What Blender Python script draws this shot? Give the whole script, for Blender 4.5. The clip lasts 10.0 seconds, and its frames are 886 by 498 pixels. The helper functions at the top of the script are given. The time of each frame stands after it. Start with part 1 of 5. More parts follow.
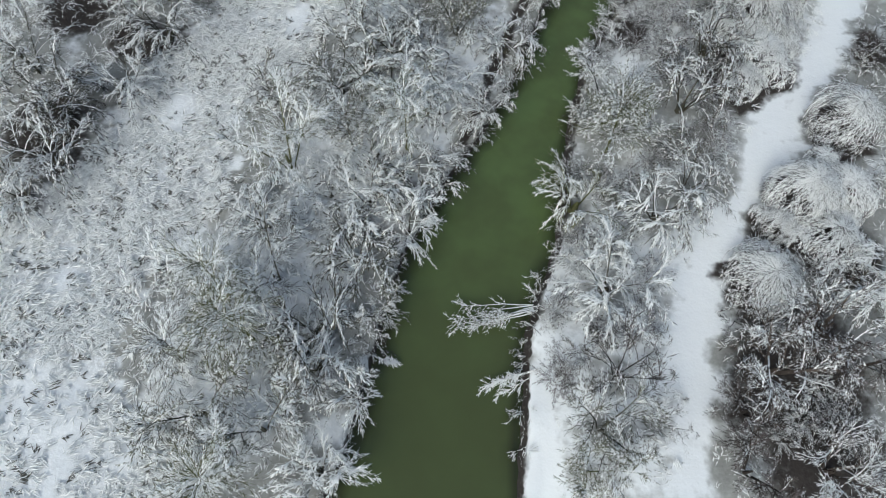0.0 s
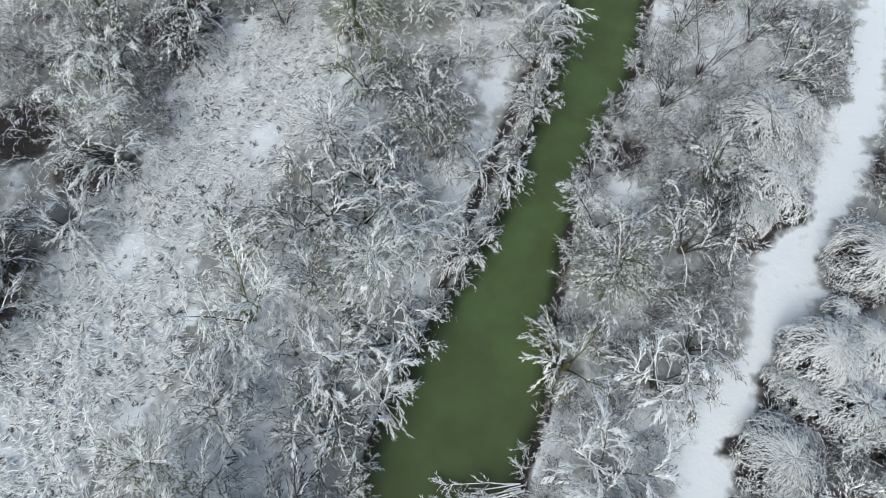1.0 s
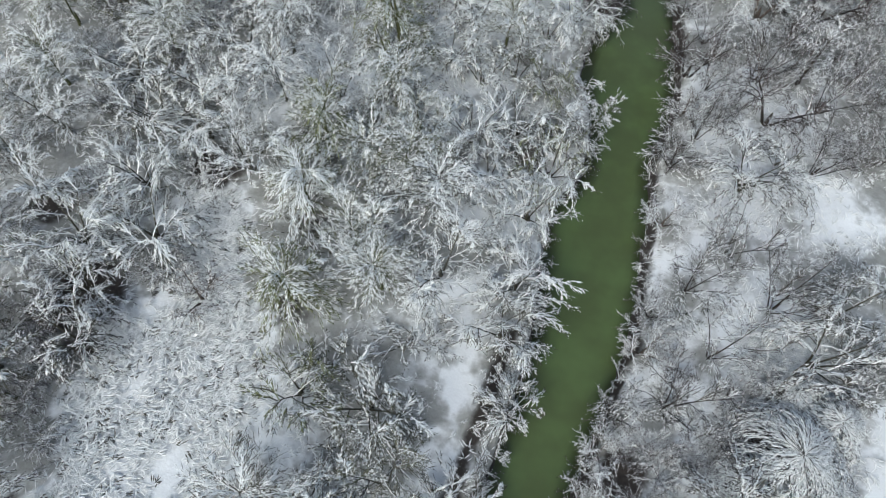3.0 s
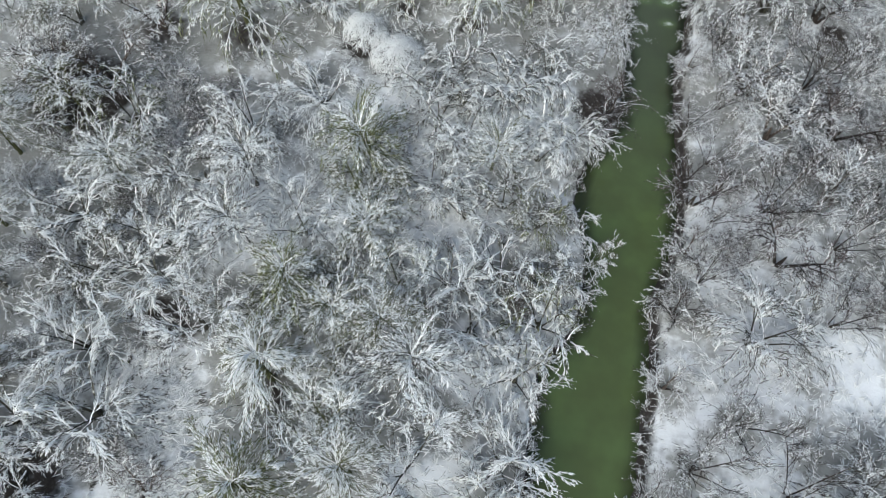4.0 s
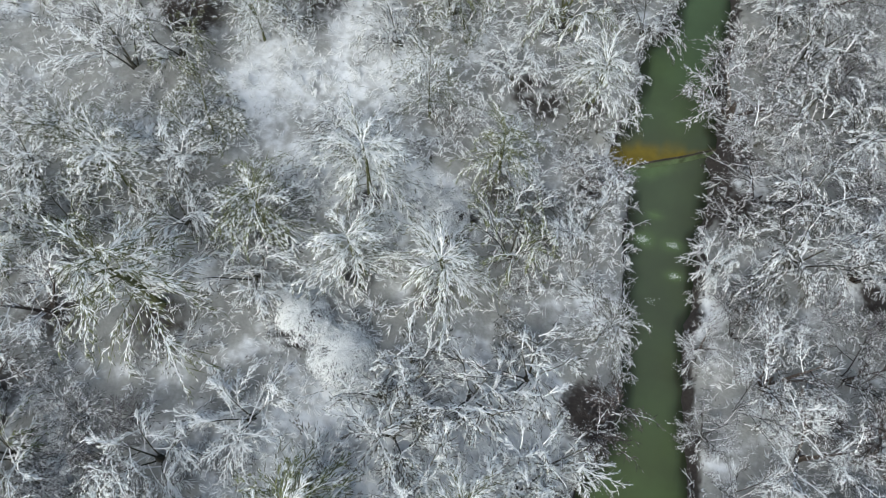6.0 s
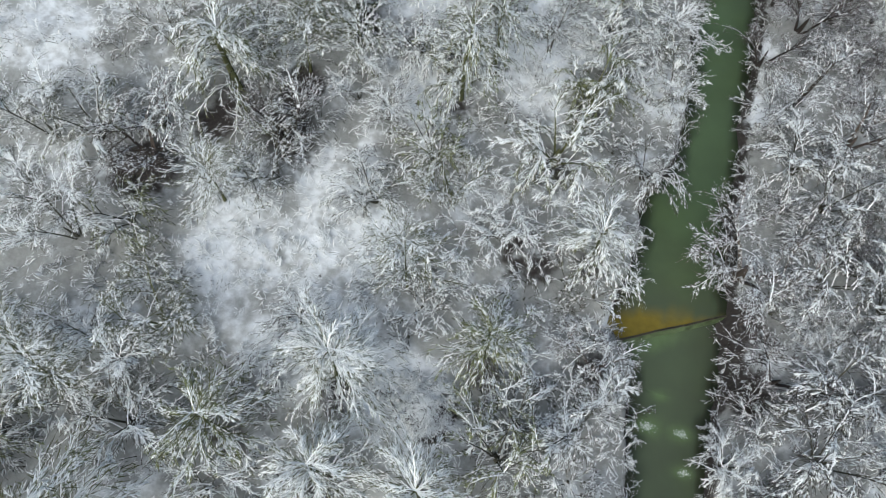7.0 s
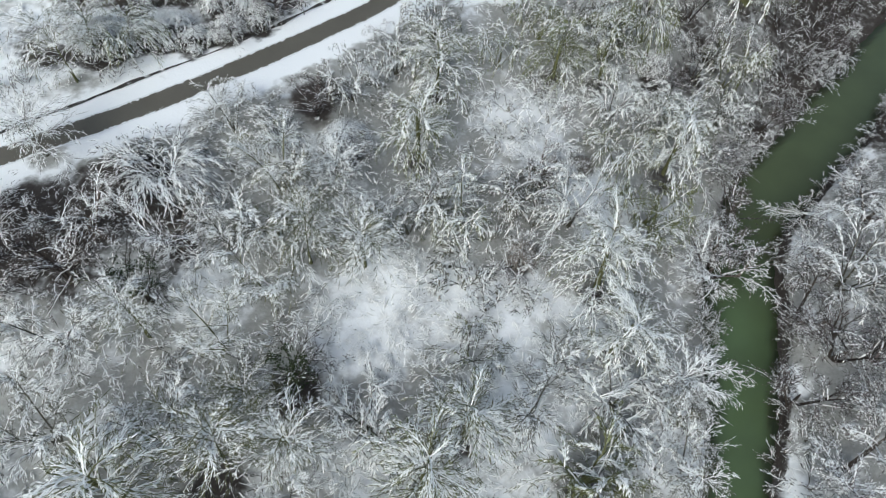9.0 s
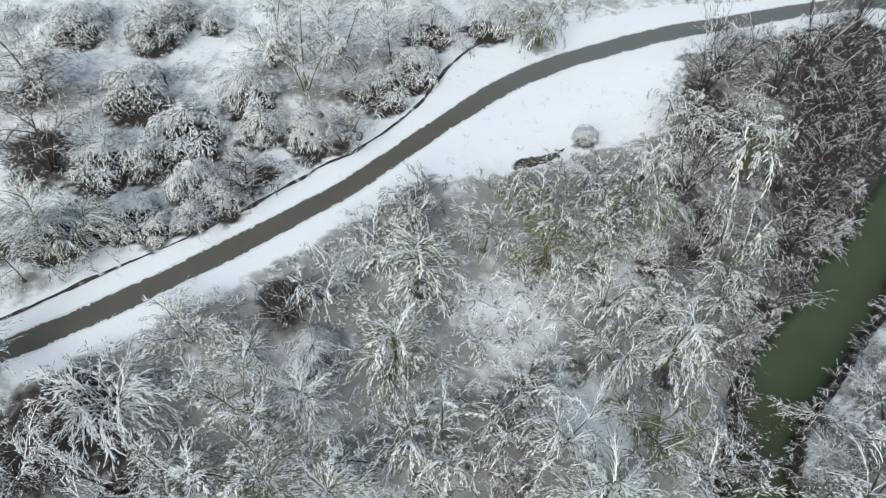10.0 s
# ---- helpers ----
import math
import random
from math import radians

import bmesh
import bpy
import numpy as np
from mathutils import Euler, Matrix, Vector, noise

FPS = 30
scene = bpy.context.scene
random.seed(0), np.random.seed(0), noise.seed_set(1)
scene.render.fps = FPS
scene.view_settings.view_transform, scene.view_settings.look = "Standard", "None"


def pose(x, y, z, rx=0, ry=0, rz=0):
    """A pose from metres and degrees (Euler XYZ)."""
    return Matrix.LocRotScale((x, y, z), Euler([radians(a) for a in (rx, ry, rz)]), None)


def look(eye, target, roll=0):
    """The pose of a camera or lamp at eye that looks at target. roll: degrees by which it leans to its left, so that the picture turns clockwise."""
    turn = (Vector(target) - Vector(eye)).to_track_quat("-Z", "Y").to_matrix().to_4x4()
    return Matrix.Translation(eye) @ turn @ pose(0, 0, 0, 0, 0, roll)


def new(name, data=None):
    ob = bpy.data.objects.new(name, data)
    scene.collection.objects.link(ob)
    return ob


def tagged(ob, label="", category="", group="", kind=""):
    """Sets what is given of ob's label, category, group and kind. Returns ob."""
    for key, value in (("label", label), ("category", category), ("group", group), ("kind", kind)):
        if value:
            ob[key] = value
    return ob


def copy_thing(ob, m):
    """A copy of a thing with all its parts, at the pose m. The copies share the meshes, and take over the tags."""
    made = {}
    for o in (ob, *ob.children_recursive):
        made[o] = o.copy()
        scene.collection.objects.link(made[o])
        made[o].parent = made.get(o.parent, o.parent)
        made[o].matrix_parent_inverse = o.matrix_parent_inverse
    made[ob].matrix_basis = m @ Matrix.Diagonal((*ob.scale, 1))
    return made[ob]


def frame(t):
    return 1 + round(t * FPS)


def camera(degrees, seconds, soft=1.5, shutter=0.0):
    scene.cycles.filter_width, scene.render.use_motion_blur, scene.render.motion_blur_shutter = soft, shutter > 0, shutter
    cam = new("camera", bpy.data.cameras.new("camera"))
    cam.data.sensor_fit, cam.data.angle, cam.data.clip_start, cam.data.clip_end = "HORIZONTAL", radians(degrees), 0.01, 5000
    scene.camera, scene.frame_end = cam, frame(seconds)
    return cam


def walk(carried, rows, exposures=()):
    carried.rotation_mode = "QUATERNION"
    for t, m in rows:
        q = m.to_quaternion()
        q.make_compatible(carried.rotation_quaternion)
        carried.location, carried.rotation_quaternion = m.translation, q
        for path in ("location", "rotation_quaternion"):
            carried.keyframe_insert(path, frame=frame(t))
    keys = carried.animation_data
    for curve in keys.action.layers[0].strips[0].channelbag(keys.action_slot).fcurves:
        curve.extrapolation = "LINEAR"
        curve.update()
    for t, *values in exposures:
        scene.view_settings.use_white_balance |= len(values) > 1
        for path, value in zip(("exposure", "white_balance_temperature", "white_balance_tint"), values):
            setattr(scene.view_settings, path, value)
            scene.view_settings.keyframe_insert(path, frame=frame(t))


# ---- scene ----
SKY, SUN = 0.12, 1.5
cam = camera(68.5, 10.0, soft=1.0)
METRES, EYE, TILT, LEAN, TURN = 178.6, 65.5, 2.2, 3.3, 0.0
ROWS = [
    (0.0, 0.0, 0.0, 0.0, 12.68, -69.6, -4.8),
    (0.5, -0.004, 0.0481, -0.0029, 12.58, -69.37, -4.79),
    (1.0, -0.0079, 0.0969, -0.0056, 12.47, -69.19, -4.7),
    (1.5, -0.0119, 0.1474, -0.0083, 12.35, -69.09, -4.65),
    (2.0, -0.0157, 0.1967, -0.0106, 12.26, -69.02, -4.56),
    (3.5, -0.0279, 0.3429, -0.0179, 11.87, -68.7, -4.56),
    (4.0, -0.0318, 0.3936, -0.0201, 11.76, -68.66, -4.52),
    (4.5, -0.0355, 0.4424, -0.0226, 11.65, -68.54, -4.49),
    (5.0, -0.0397, 0.492, -0.0247, 11.56, -68.55, -4.5),
    (5.5, -0.0436, 0.5412, -0.027, 11.48, -68.51, -4.48),
    (7.0, -0.0567, 0.6926, -0.0327, 11.16, -66.0, -4.53),
    (7.5, -0.0611, 0.7416, -0.0347, 11.05, -64.6, -4.6),
    (8.0, -0.0655, 0.7907, -0.0362, 10.95, -63.14, -4.67),
    (8.5, -0.0703, 0.8401, -0.0357, 10.85, -61.56, -4.79),
    (9.0, -0.0754, 0.8923, -0.029, 10.73, -59.58, -4.86),
    (9.5, -0.081, 0.943, -0.0187, 10.62, -57.41, -4.99),
    (10.0, -0.0868, 0.9926, -0.0077, 10.49, -55.07, -5.13),
]
walk(cam, [(t, pose(0, 0, EYE, TILT, LEAN, TURN) @ pose(METRES * x, METRES * y, METRES * z, 90 + pitch, roll, yaw)) for t, x, y, z, yaw, pitch, roll in ROWS],
     [(0.0, -0.15, 6010, 0), (1.3, 0.0, 6010, 1), (2.5, 0.02, 6010, 1), (4.8, 0.09, 6010, 1), (8.0, 0.07, 6000, 1), (10.0, 0.07, 6040, 0)])

# ---- world and light: a dull winter sky ----
world = bpy.data.worlds.new("overcast_sky")
scene.world = world
world.use_nodes = True
wt = world.node_tree
wt.nodes.clear()
sky = wt.nodes.new("ShaderNodeTexSky")
sky.sky_type, sky.sun_disc = "NISHITA", False
sky.sun_elevation, sky.sun_rotation = radians(42), radians(200)
sky.air_density, sky.dust_density, sky.ozone_density = 1.0, 4.0, 1.0
back = wt.nodes.new("ShaderNodeBackground")
back.inputs["Strength"].default_value = SKY
out = wt.nodes.new("ShaderNodeOutputWorld")
wt.links.new(sky.outputs[0], back.inputs[0])
wt.links.new(back.outputs[0], out.inputs[0])
sun = new("sun", bpy.data.lights.new("sun", "SUN"))
sun.data.energy, sun.data.angle, sun.data.color = SUN, radians(45), (1.0, 0.98, 0.95)
# the sun stands south-west of the valley, behind cloud
sun.matrix_world = look((0, 0, 0), (0.26, 0.70, -0.67))

# ---- materials ----


class Nodes:
    def __init__(self, name):
        self.mat = bpy.data.materials.new(name)
        self.mat.use_nodes = True
        self.tree = self.mat.node_tree
        self.bsdf = self.tree.nodes["Principled BSDF"]

    def node(self, kind, **inputs):
        n = self.tree.nodes.new(kind)
        for k, v in inputs.items():
            self.put(n, k.replace("_", " "), v)
        return n

    def put(self, n, key, v):
        s = n.inputs[key]
        if isinstance(v, bpy.types.NodeSocket):
            self.tree.links.new(v, s)
        else:
            s.default_value = (*v, 1) if isinstance(v, tuple) and len(v) == 3 and s.type == "RGBA" else v

    def math(self, op, a, b=0.0):
        n = self.tree.nodes.new("ShaderNodeMath")
        n.operation = op
        self.put(n, 0, a)
        self.put(n, 1, b)
        return n.outputs[0]

    def noise(self, scale, detail=3.0, where=None, rough=0.55):
        n = self.node("ShaderNodeTexNoise", Scale=scale, Detail=detail, Roughness=rough)
        self.put(n, "Vector", where if where else self.place())
        return n.outputs["Fac"]

    def place(self, world=False):
        if world:
            return self.tree.nodes.new("ShaderNodeNewGeometry").outputs["Position"]
        return self.tree.nodes.new("ShaderNodeTexCoord").outputs["Object"]

    def up(self):
        g = self.tree.nodes.new("ShaderNodeNewGeometry")
        s = self.tree.nodes.new("ShaderNodeSeparateXYZ")
        self.tree.links.new(g.outputs["Normal"], s.inputs[0])
        return s.outputs["Z"]

    def step(self, v, lo, hi):
        n = self.node("ShaderNodeMapRange")
        n.interpolation_type = "SMOOTHSTEP"
        self.put(n, "Value", v)
        self.put(n, "From Min", lo)
        self.put(n, "From Max", hi)
        return n.outputs[0]

    def mix(self, f, a, b):
        n = self.tree.nodes.new("ShaderNodeMix")
        n.data_type = "RGBA"
        self.put(n, 0, f)
        self.put(n, 6, a)
        self.put(n, 7, b)
        return n.outputs[2]

    def attribute(self, name):
        n = self.tree.nodes.new("ShaderNodeAttribute")
        n.attribute_name = name
        s = self.tree.nodes.new("ShaderNodeSeparateColor")
        self.tree.links.new(n.outputs["Color"], s.inputs[0])
        return s.outputs

    def lot(self):
        return self.tree.nodes.new("ShaderNodeObjectInfo").outputs["Random"]

    def bump(self, height, strength, distance):
        n = self.node("ShaderNodeBump", Strength=strength, Distance=distance, Height=height)
        self.tree.links.new(n.outputs[0], self.bsdf.inputs["Normal"])

    def done(self, color, rough=0.85, gloss=0.3):
        self.put(self.bsdf, "Base Color", color)
        self.put(self.bsdf, "Roughness", rough)
        self.put(self.bsdf, "Specular IOR Level", gloss)
        return self.mat


SNOW = (0.945, 0.945, 0.932)


def snowy_bark(name, bark, bark_b, lo, hi, patch=6.0, clumps=1.5, vary=0.55):
    """Bark with snow lying on what faces up: lo and hi say how level a side must be to hold it."""
    m = Nodes(name)
    n = m.noise(patch, 3.0)
    load = m.math("ADD", m.up(), m.math("MULTIPLY", m.math("SUBTRACT", n, 0.5), clumps))
    load = m.math("ADD", load, m.math("MULTIPLY", m.math("SUBTRACT", m.lot(), 0.5), vary))
    tone = m.mix(m.noise(2.5, 2.0), bark, bark_b)
    return m.done(m.mix(m.step(load, lo, hi), tone, SNOW), 0.9, 0.15)


def make_ground():
    m = Nodes("snowy_ground")
    w = m.place(True)
    cover = m.attribute("cover")
    fine, mid, wide = m.noise(4.0, 3.0, w, 0.5), m.noise(1.1, 3.0, w, 0.5), m.noise(0.3, 3.0, w)
    snow = m.mix(wide, (0.885, 0.893, 0.905), (0.93, 0.935, 0.94))
    # thin snow over leaf litter, showing in soft blotches; its grey also paints crown shade
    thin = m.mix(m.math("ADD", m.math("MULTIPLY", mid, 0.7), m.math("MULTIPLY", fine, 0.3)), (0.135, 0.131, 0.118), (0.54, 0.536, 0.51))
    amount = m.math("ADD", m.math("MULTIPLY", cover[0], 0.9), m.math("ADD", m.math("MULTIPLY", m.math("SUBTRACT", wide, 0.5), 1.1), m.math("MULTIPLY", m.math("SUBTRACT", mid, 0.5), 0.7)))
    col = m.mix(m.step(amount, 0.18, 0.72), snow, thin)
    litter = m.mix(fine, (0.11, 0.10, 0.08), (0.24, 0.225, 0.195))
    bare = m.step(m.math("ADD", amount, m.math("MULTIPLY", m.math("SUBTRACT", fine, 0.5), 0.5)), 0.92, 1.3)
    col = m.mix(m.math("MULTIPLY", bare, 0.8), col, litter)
    blades = m.math("MULTIPLY", m.step(m.noise(2.4, 5.0, w, 0.7), 0.36, 0.56), cover[2])
    col = m.mix(blades, col, m.mix(fine, (0.20, 0.195, 0.18), (0.42, 0.415, 0.40)))
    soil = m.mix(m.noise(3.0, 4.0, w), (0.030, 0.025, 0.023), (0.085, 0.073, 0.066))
    # soil patches, with the shade under crowns and bushes painted in the same colour
    soil_shade = m.step(m.math("ADD", m.math("MULTIPLY", cover[1], 0.9), m.math("MULTIPLY", m.math("SUBTRACT", mid, 0.5), 0.7)), 0.25, 0.75)
    col = m.mix(soil_shade, col, soil)
    steep = m.math("ADD", m.up(), m.math("MULTIPLY", m.math("SUBTRACT", mid, 0.5), 1.0))
    col = m.mix(m.step(steep, 0.72, 0.54), col, soil)
    m.bump(m.math("ADD", fine, m.math("MULTIPLY", mid, 1.5)), 0.25, 0.1)
    return m.done(col, 0.9, 0.15)


def make_water():
    m = Nodes("green_river_water")
    w = m.place(True)
    tone = m.attribute("depth")
    n = m.noise(0.16, 3.0, w)
    col = m.mix(m.step(n, 0.3, 0.72), (0.082, 0.106, 0.042), (0.104, 0.148, 0.056))
    s = m.tree.nodes.new("ShaderNodeSeparateXYZ")
    m.tree.links.new(w, s.inputs[0])
    col = m.mix(m.math("MULTIPLY", m.math("MULTIPLY", m.step(s.outputs["Y"], 105, 135), m.step(s.outputs["Y"], 168, 150)), 0.6), col, (0.088, 0.098, 0.074))
    col = m.mix(m.math("MULTIPLY", m.step(s.outputs["Y"], 42, 8), 0.75), col, (0.066, 0.078, 0.031))
    col = m.mix(m.math("MULTIPLY", m.step(s.outputs["Y"], 150, 175), 0.7), col, m.mix(n, (0.076, 0.112, 0.056), (0.10, 0.148, 0.078)))
    col = m.mix(m.math("MULTIPLY", m.step(s.outputs["Y"], 198, 214), 0.85), col, m.mix(n, (0.058, 0.068, 0.034), (0.085, 0.105, 0.05)))
    ochre = m.mix(m.noise(1.1, 4.0, w), (0.13, 0.10, 0.018), (0.26, 0.19, 0.026))
    col = m.mix(tone[0], col, ochre)
    col = m.mix(tone[1], col, m.mix(m.noise(0.8, 4.0, w), (0.09, 0.13, 0.05), (0.17, 0.235, 0.11)))
    # shade from the banks, painted dark into the water colour
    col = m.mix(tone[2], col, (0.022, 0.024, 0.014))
    m.bump(m.noise(1.3, 2.0, w), 0.10, 0.05)
    return m.done(col, 0.22, 0.35)


def plain(name, a, b, scale, rough, bump=0.2, depth=0.02):
    m = Nodes(name)
    w = m.place(True)
    n = m.noise(scale, 5.0, w)
    m.bump(m.noise(scale * 4, 4.0, w), bump, depth)
    return m.done(m.mix(m.step(n, 0.3, 0.7), a, b), rough)


def make_asphalt():
    m = Nodes("wet_asphalt")
    w = m.place(True)
    grit = m.noise(9.0, 4.0, w)
    col = m.mix(m.noise(0.35, 4.0, w), (0.098, 0.089, 0.072), (0.145, 0.134, 0.112))
    col = m.mix(m.math("MULTIPLY", m.step(grit, 0.45, 0.7), 0.4), col, (0.10, 0.092, 0.08))
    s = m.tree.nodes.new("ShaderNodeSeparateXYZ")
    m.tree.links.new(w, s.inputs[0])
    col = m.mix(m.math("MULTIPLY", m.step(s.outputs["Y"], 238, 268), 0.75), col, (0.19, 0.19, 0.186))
    edge = m.attribute("cover")
    slush = m.step(m.math("ADD", edge[0], m.math("MULTIPLY", m.math("SUBTRACT", m.noise(2.2, 6.0, w, 0.65), 0.5), 1.5)), 0.40, 0.62)
    col = m.mix(slush, col, (0.78, 0.79, 0.80))
    m.bump(grit, 0.25, 0.02)
    return m.done(col, 0.7, 0.3)


MAT_GROUND, MAT_WATER, MAT_ASPHALT = make_ground(), make_water(), make_asphalt()
MAT_WILLOW = snowy_bark("snow_laden_willow_bark", (0.04, 0.036, 0.027), (0.12, 0.113, 0.085), 0.8, 1.35, 5.0, 2.4)
MAT_WILLOW_TWIG = snowy_bark("snow_laden_willow_twigs", (0.06, 0.058, 0.038), (0.17, 0.168, 0.115), 0.2, 0.5, 4.5, 3.6, 1.0)
MAT_GREEN_TWIG = snowy_bark("snow_laden_green_twigs", (0.11, 0.118, 0.05), (0.30, 0.32, 0.17), 0.35, 0.8, 3.2, 3.4, 1.0)
MAT_MOSS = snowy_bark("mossy_bark", (0.065, 0.065, 0.03), (0.175, 0.178, 0.085), 1.0, 1.6, 5.0, 2.4)
MAT_GREY = snowy_bark("frosted_grey_bark", (0.05, 0.046, 0.036), (0.14, 0.132, 0.105), 1.0, 1.6, 5.0, 2.4)
MAT_GREY_TWIG = snowy_bark("frosted_grey_twigs", (0.09, 0.088, 0.06), (0.23, 0.228, 0.165), 0.3, 0.6, 4.5, 3.6, 1.0)
MAT_DARK = snowy_bark("dark_wet_bark", (0.028, 0.023, 0.02), (0.075, 0.062, 0.053), 0.85, 1.35)
MAT_DARK_TWIG = snowy_bark("dark_brown_twigs", (0.065, 0.054, 0.054), (0.16, 0.14, 0.138), 0.42, 0.72, 4.5, 3.7)
MAT_BALL_TWIG = snowy_bark("heavily_snowed_twigs", (0.07, 0.06, 0.056), (0.17, 0.155, 0.145), -0.05, 0.3, 4.5, 4.0, 1.0)
MAT_SHRUB_TWIG = snowy_bark("dull_shrub_twigs", (0.16, 0.148, 0.132), (0.34, 0.325, 0.30), 0.4, 0.8, 4.0, 3.6)
MAT_HAZEL_TWIG = snowy_bark("purplish_hazel_twigs", (0.115, 0.10, 0.108), (0.29, 0.262, 0.275), 0.42, 0.9, 4.0, 3.4, 1.0)
MAT_BRUSH = snowy_bark("brush_twigs", (0.07, 0.062, 0.055), (0.17, 0.155, 0.14), 0.6, 0.95, 4.0, 3.0)
MAT_GRASS = snowy_bark("snowy_dead_grass", (0.10, 0.09, 0.072), (0.26, 0.245, 0.205), 0.3, 0.9, 3.0, 3.0)
MAT_TUFT = snowy_bark("snow_laden_tufts", (0.16, 0.152, 0.135), (0.32, 0.308, 0.28), -0.5, 0.1, 3.5, 2.8)
MAT_EVERGREEN = snowy_bark("dark_evergreen_shoots", (0.03, 0.032, 0.022), (0.085, 0.08, 0.06), 0.9, 1.4, 4.0, 2.0)
MAT_PLUME = snowy_bark("snow_on_evergreen_plumes", (0.05, 0.055, 0.035), (0.13, 0.135, 0.09), 0.15, 0.55, 3.0, 3.0)
MAT_STALK = snowy_bark("dead_grey_stalks", (0.075, 0.07, 0.062), (0.18, 0.172, 0.152), 0.9, 1.4, 3.5, 2.0)
MAT_BROWN = snowy_bark("reddish_brown_limbs", (0.055, 0.043, 0.036), (0.15, 0.12, 0.10), 0.8, 1.3, 5.0, 2.4)
MAT_BROWN_TWIG = snowy_bark("brown_twigs_with_little_snow", (0.075, 0.06, 0.057), (0.18, 0.15, 0.143), 0.75, 1.1, 4.5, 3.4)
MAT_BRACKEN = snowy_bark("grey_brown_bracken", (0.12, 0.105, 0.092), (0.27, 0.24, 0.215), 1.0, 1.5, 4.0, 2.4)
MAT_LADEN = snowy_bark("thick_snow_on_limbs", (0.10, 0.098, 0.075), (0.24, 0.235, 0.19), -0.75, -0.2, 4.0, 3.0, 1.0)
MAT_IVY = snowy_bark("dark_ivy_leaves", (0.022, 0.032, 0.014), (0.05, 0.065, 0.028), 0.75, 1.25, 3.0)
MAT_CONCRETE = plain("wet_weir_concrete", (0.03, 0.027, 0.02), (0.075, 0.065, 0.045), 1.5, 0.5)
MAT_APRON = plain("algae_green_apron", (0.05, 0.065, 0.03), (0.13, 0.17, 0.085), 0.9, 0.45)
MAT_FOAM = plain("white_foam", (0.55, 0.58, 0.52), (0.8, 0.82, 0.79), 4.0, 0.6)
MAT_SOIL = plain("dark_wet_soil", (0.045, 0.038, 0.033), (0.13, 0.112, 0.095), 2.0, 0.9, 0.6, 0.08)
MAT_DITCH = snowy_bark("ditch_soil_and_snow", (0.03, 0.027, 0.026), (0.09, 0.082, 0.076), 1.25, 1.7, 0.9, 2.0)
MAT_ROCK = snowy_bark("snow_capped_rock", (0.06, 0.055, 0.05), (0.16, 0.15, 0.14), 0.8, 1.3)


# ---- the lie of the land ----
WEST_BANK = {-60: -10, -20: -9, 0: -8.3, 6: -7.7, 22: -7.5, 25: -7.5, 35: -4.9, 39: -3.6, 43: -2, 47: -1, 52: 0.2, 60: 1.5, 68: 2.8, 75: 3.4, 82: 3.2, 89: 2.9,
             92: 5.9, 100: 6.7, 105: 5.2, 109: 4.2, 115: 5.3, 119: 8.2, 126: 8.4, 133: 7.9, 140: 7.6, 147: 7.5, 150: 5.2, 153: 5, 156: 6.3, 162: 7.5, 168: 7.3,
             171: 10.6, 177: 11.8, 188: 12.8, 200: 12.6, 205: 13, 212: 15.1, 217: 15.6, 223: 18.4, 230: 24, 236: 26.5, 246: 34.5, 254: 39, 275: 54, 320: 80}
EAST_BANK = {-60: 11, -20: 10, 5: 8.7, 11: 7.4, 20: 6.4, 26: 7.1, 31: 8.2, 44: 7.4, 51: 7.8, 59: 8.4, 64: 9.6, 72: 12.2, 79: 13.3, 91: 13.4, 98: 13, 104: 15.1,
             115: 15.1, 121: 14.5, 130: 14, 134: 14.9, 142: 14.8, 146: 16, 152: 16.5, 158: 16.6, 166: 16.6, 174: 18.2, 181: 18.3, 189: 19.6, 200: 21, 207: 20.8,
             213: 22.3, 219: 26.5, 226: 31.2, 232: 35.5, 244: 42, 262: 56, 320: 96}
PATH_LINE = [(24.5, -40), (23.6, -8), (23.4, 8), (23.3, 17), (22.1, 20.2), (22.7, 25), (23.2, 30), (25.2, 36), (27.9, 42), (30.2, 48), (31, 52), (33.8, 57), (36.8, 64), (38.4, 70), (40.5, 80), (42.5, 92), (46, 110), (52, 150), (60, 200)]
PATH_HALF = [1.2, 1.2, 1.1, 1.3, 2.2, 2.5, 1.6, 1.7, 1.6, 3.2, 3.2, 1.9, 1.9, 1.8, 1.8, 1.8, 1.6, 1.5, 1.5]
ROAD_LINE = [(-210, 82), (-150, 126), (-112, 155.5), (-90, 175), (-78, 185.5), (-69.5, 193), (-61.2, 200.4), (-53.1, 207.7), (-44.5, 216.7), (-34.7, 228), (-29.5, 235.5), (-23.6, 244.2), (-17, 253.2), (-9.5, 260.3), (-1.2, 266.4), (7.5, 272.2), (16.6, 277), (26.2, 282.2), (36, 287), (48, 292), (70, 300), (120, 317), (200, 340)]
DITCH_LINE = [(-85, 182), (-74, 193), (-63.3, 203.8), (-55.3, 211.8), (-46.2, 221.1), (-38.6, 230.8), (-34, 236), (-28.7, 245.8), (-25.7, 256), (-21.6, 262.5), (-17, 265)]
MEADOW = [(-22, -40), (-22.7, -2), (-25.6, 2), (-30.7, 5), (-33, 10), (-32.6, 16), (-29.6, 21), (-27.7, 27.5), (-30.8, 37.9), (-25, 47), (-21.7, 60), (-22.7, 66),
          (-27, 72), (-29.8, 82), (-37, 81), (-33.5, 71), (-38, 66), (-40, 57.5), (-37, 50), (-41.9, 44), (-44, 38), (-43.3, 33), (-44.8, 27), (-48.8, 18.7), (-60, 10), (-80, -40)]
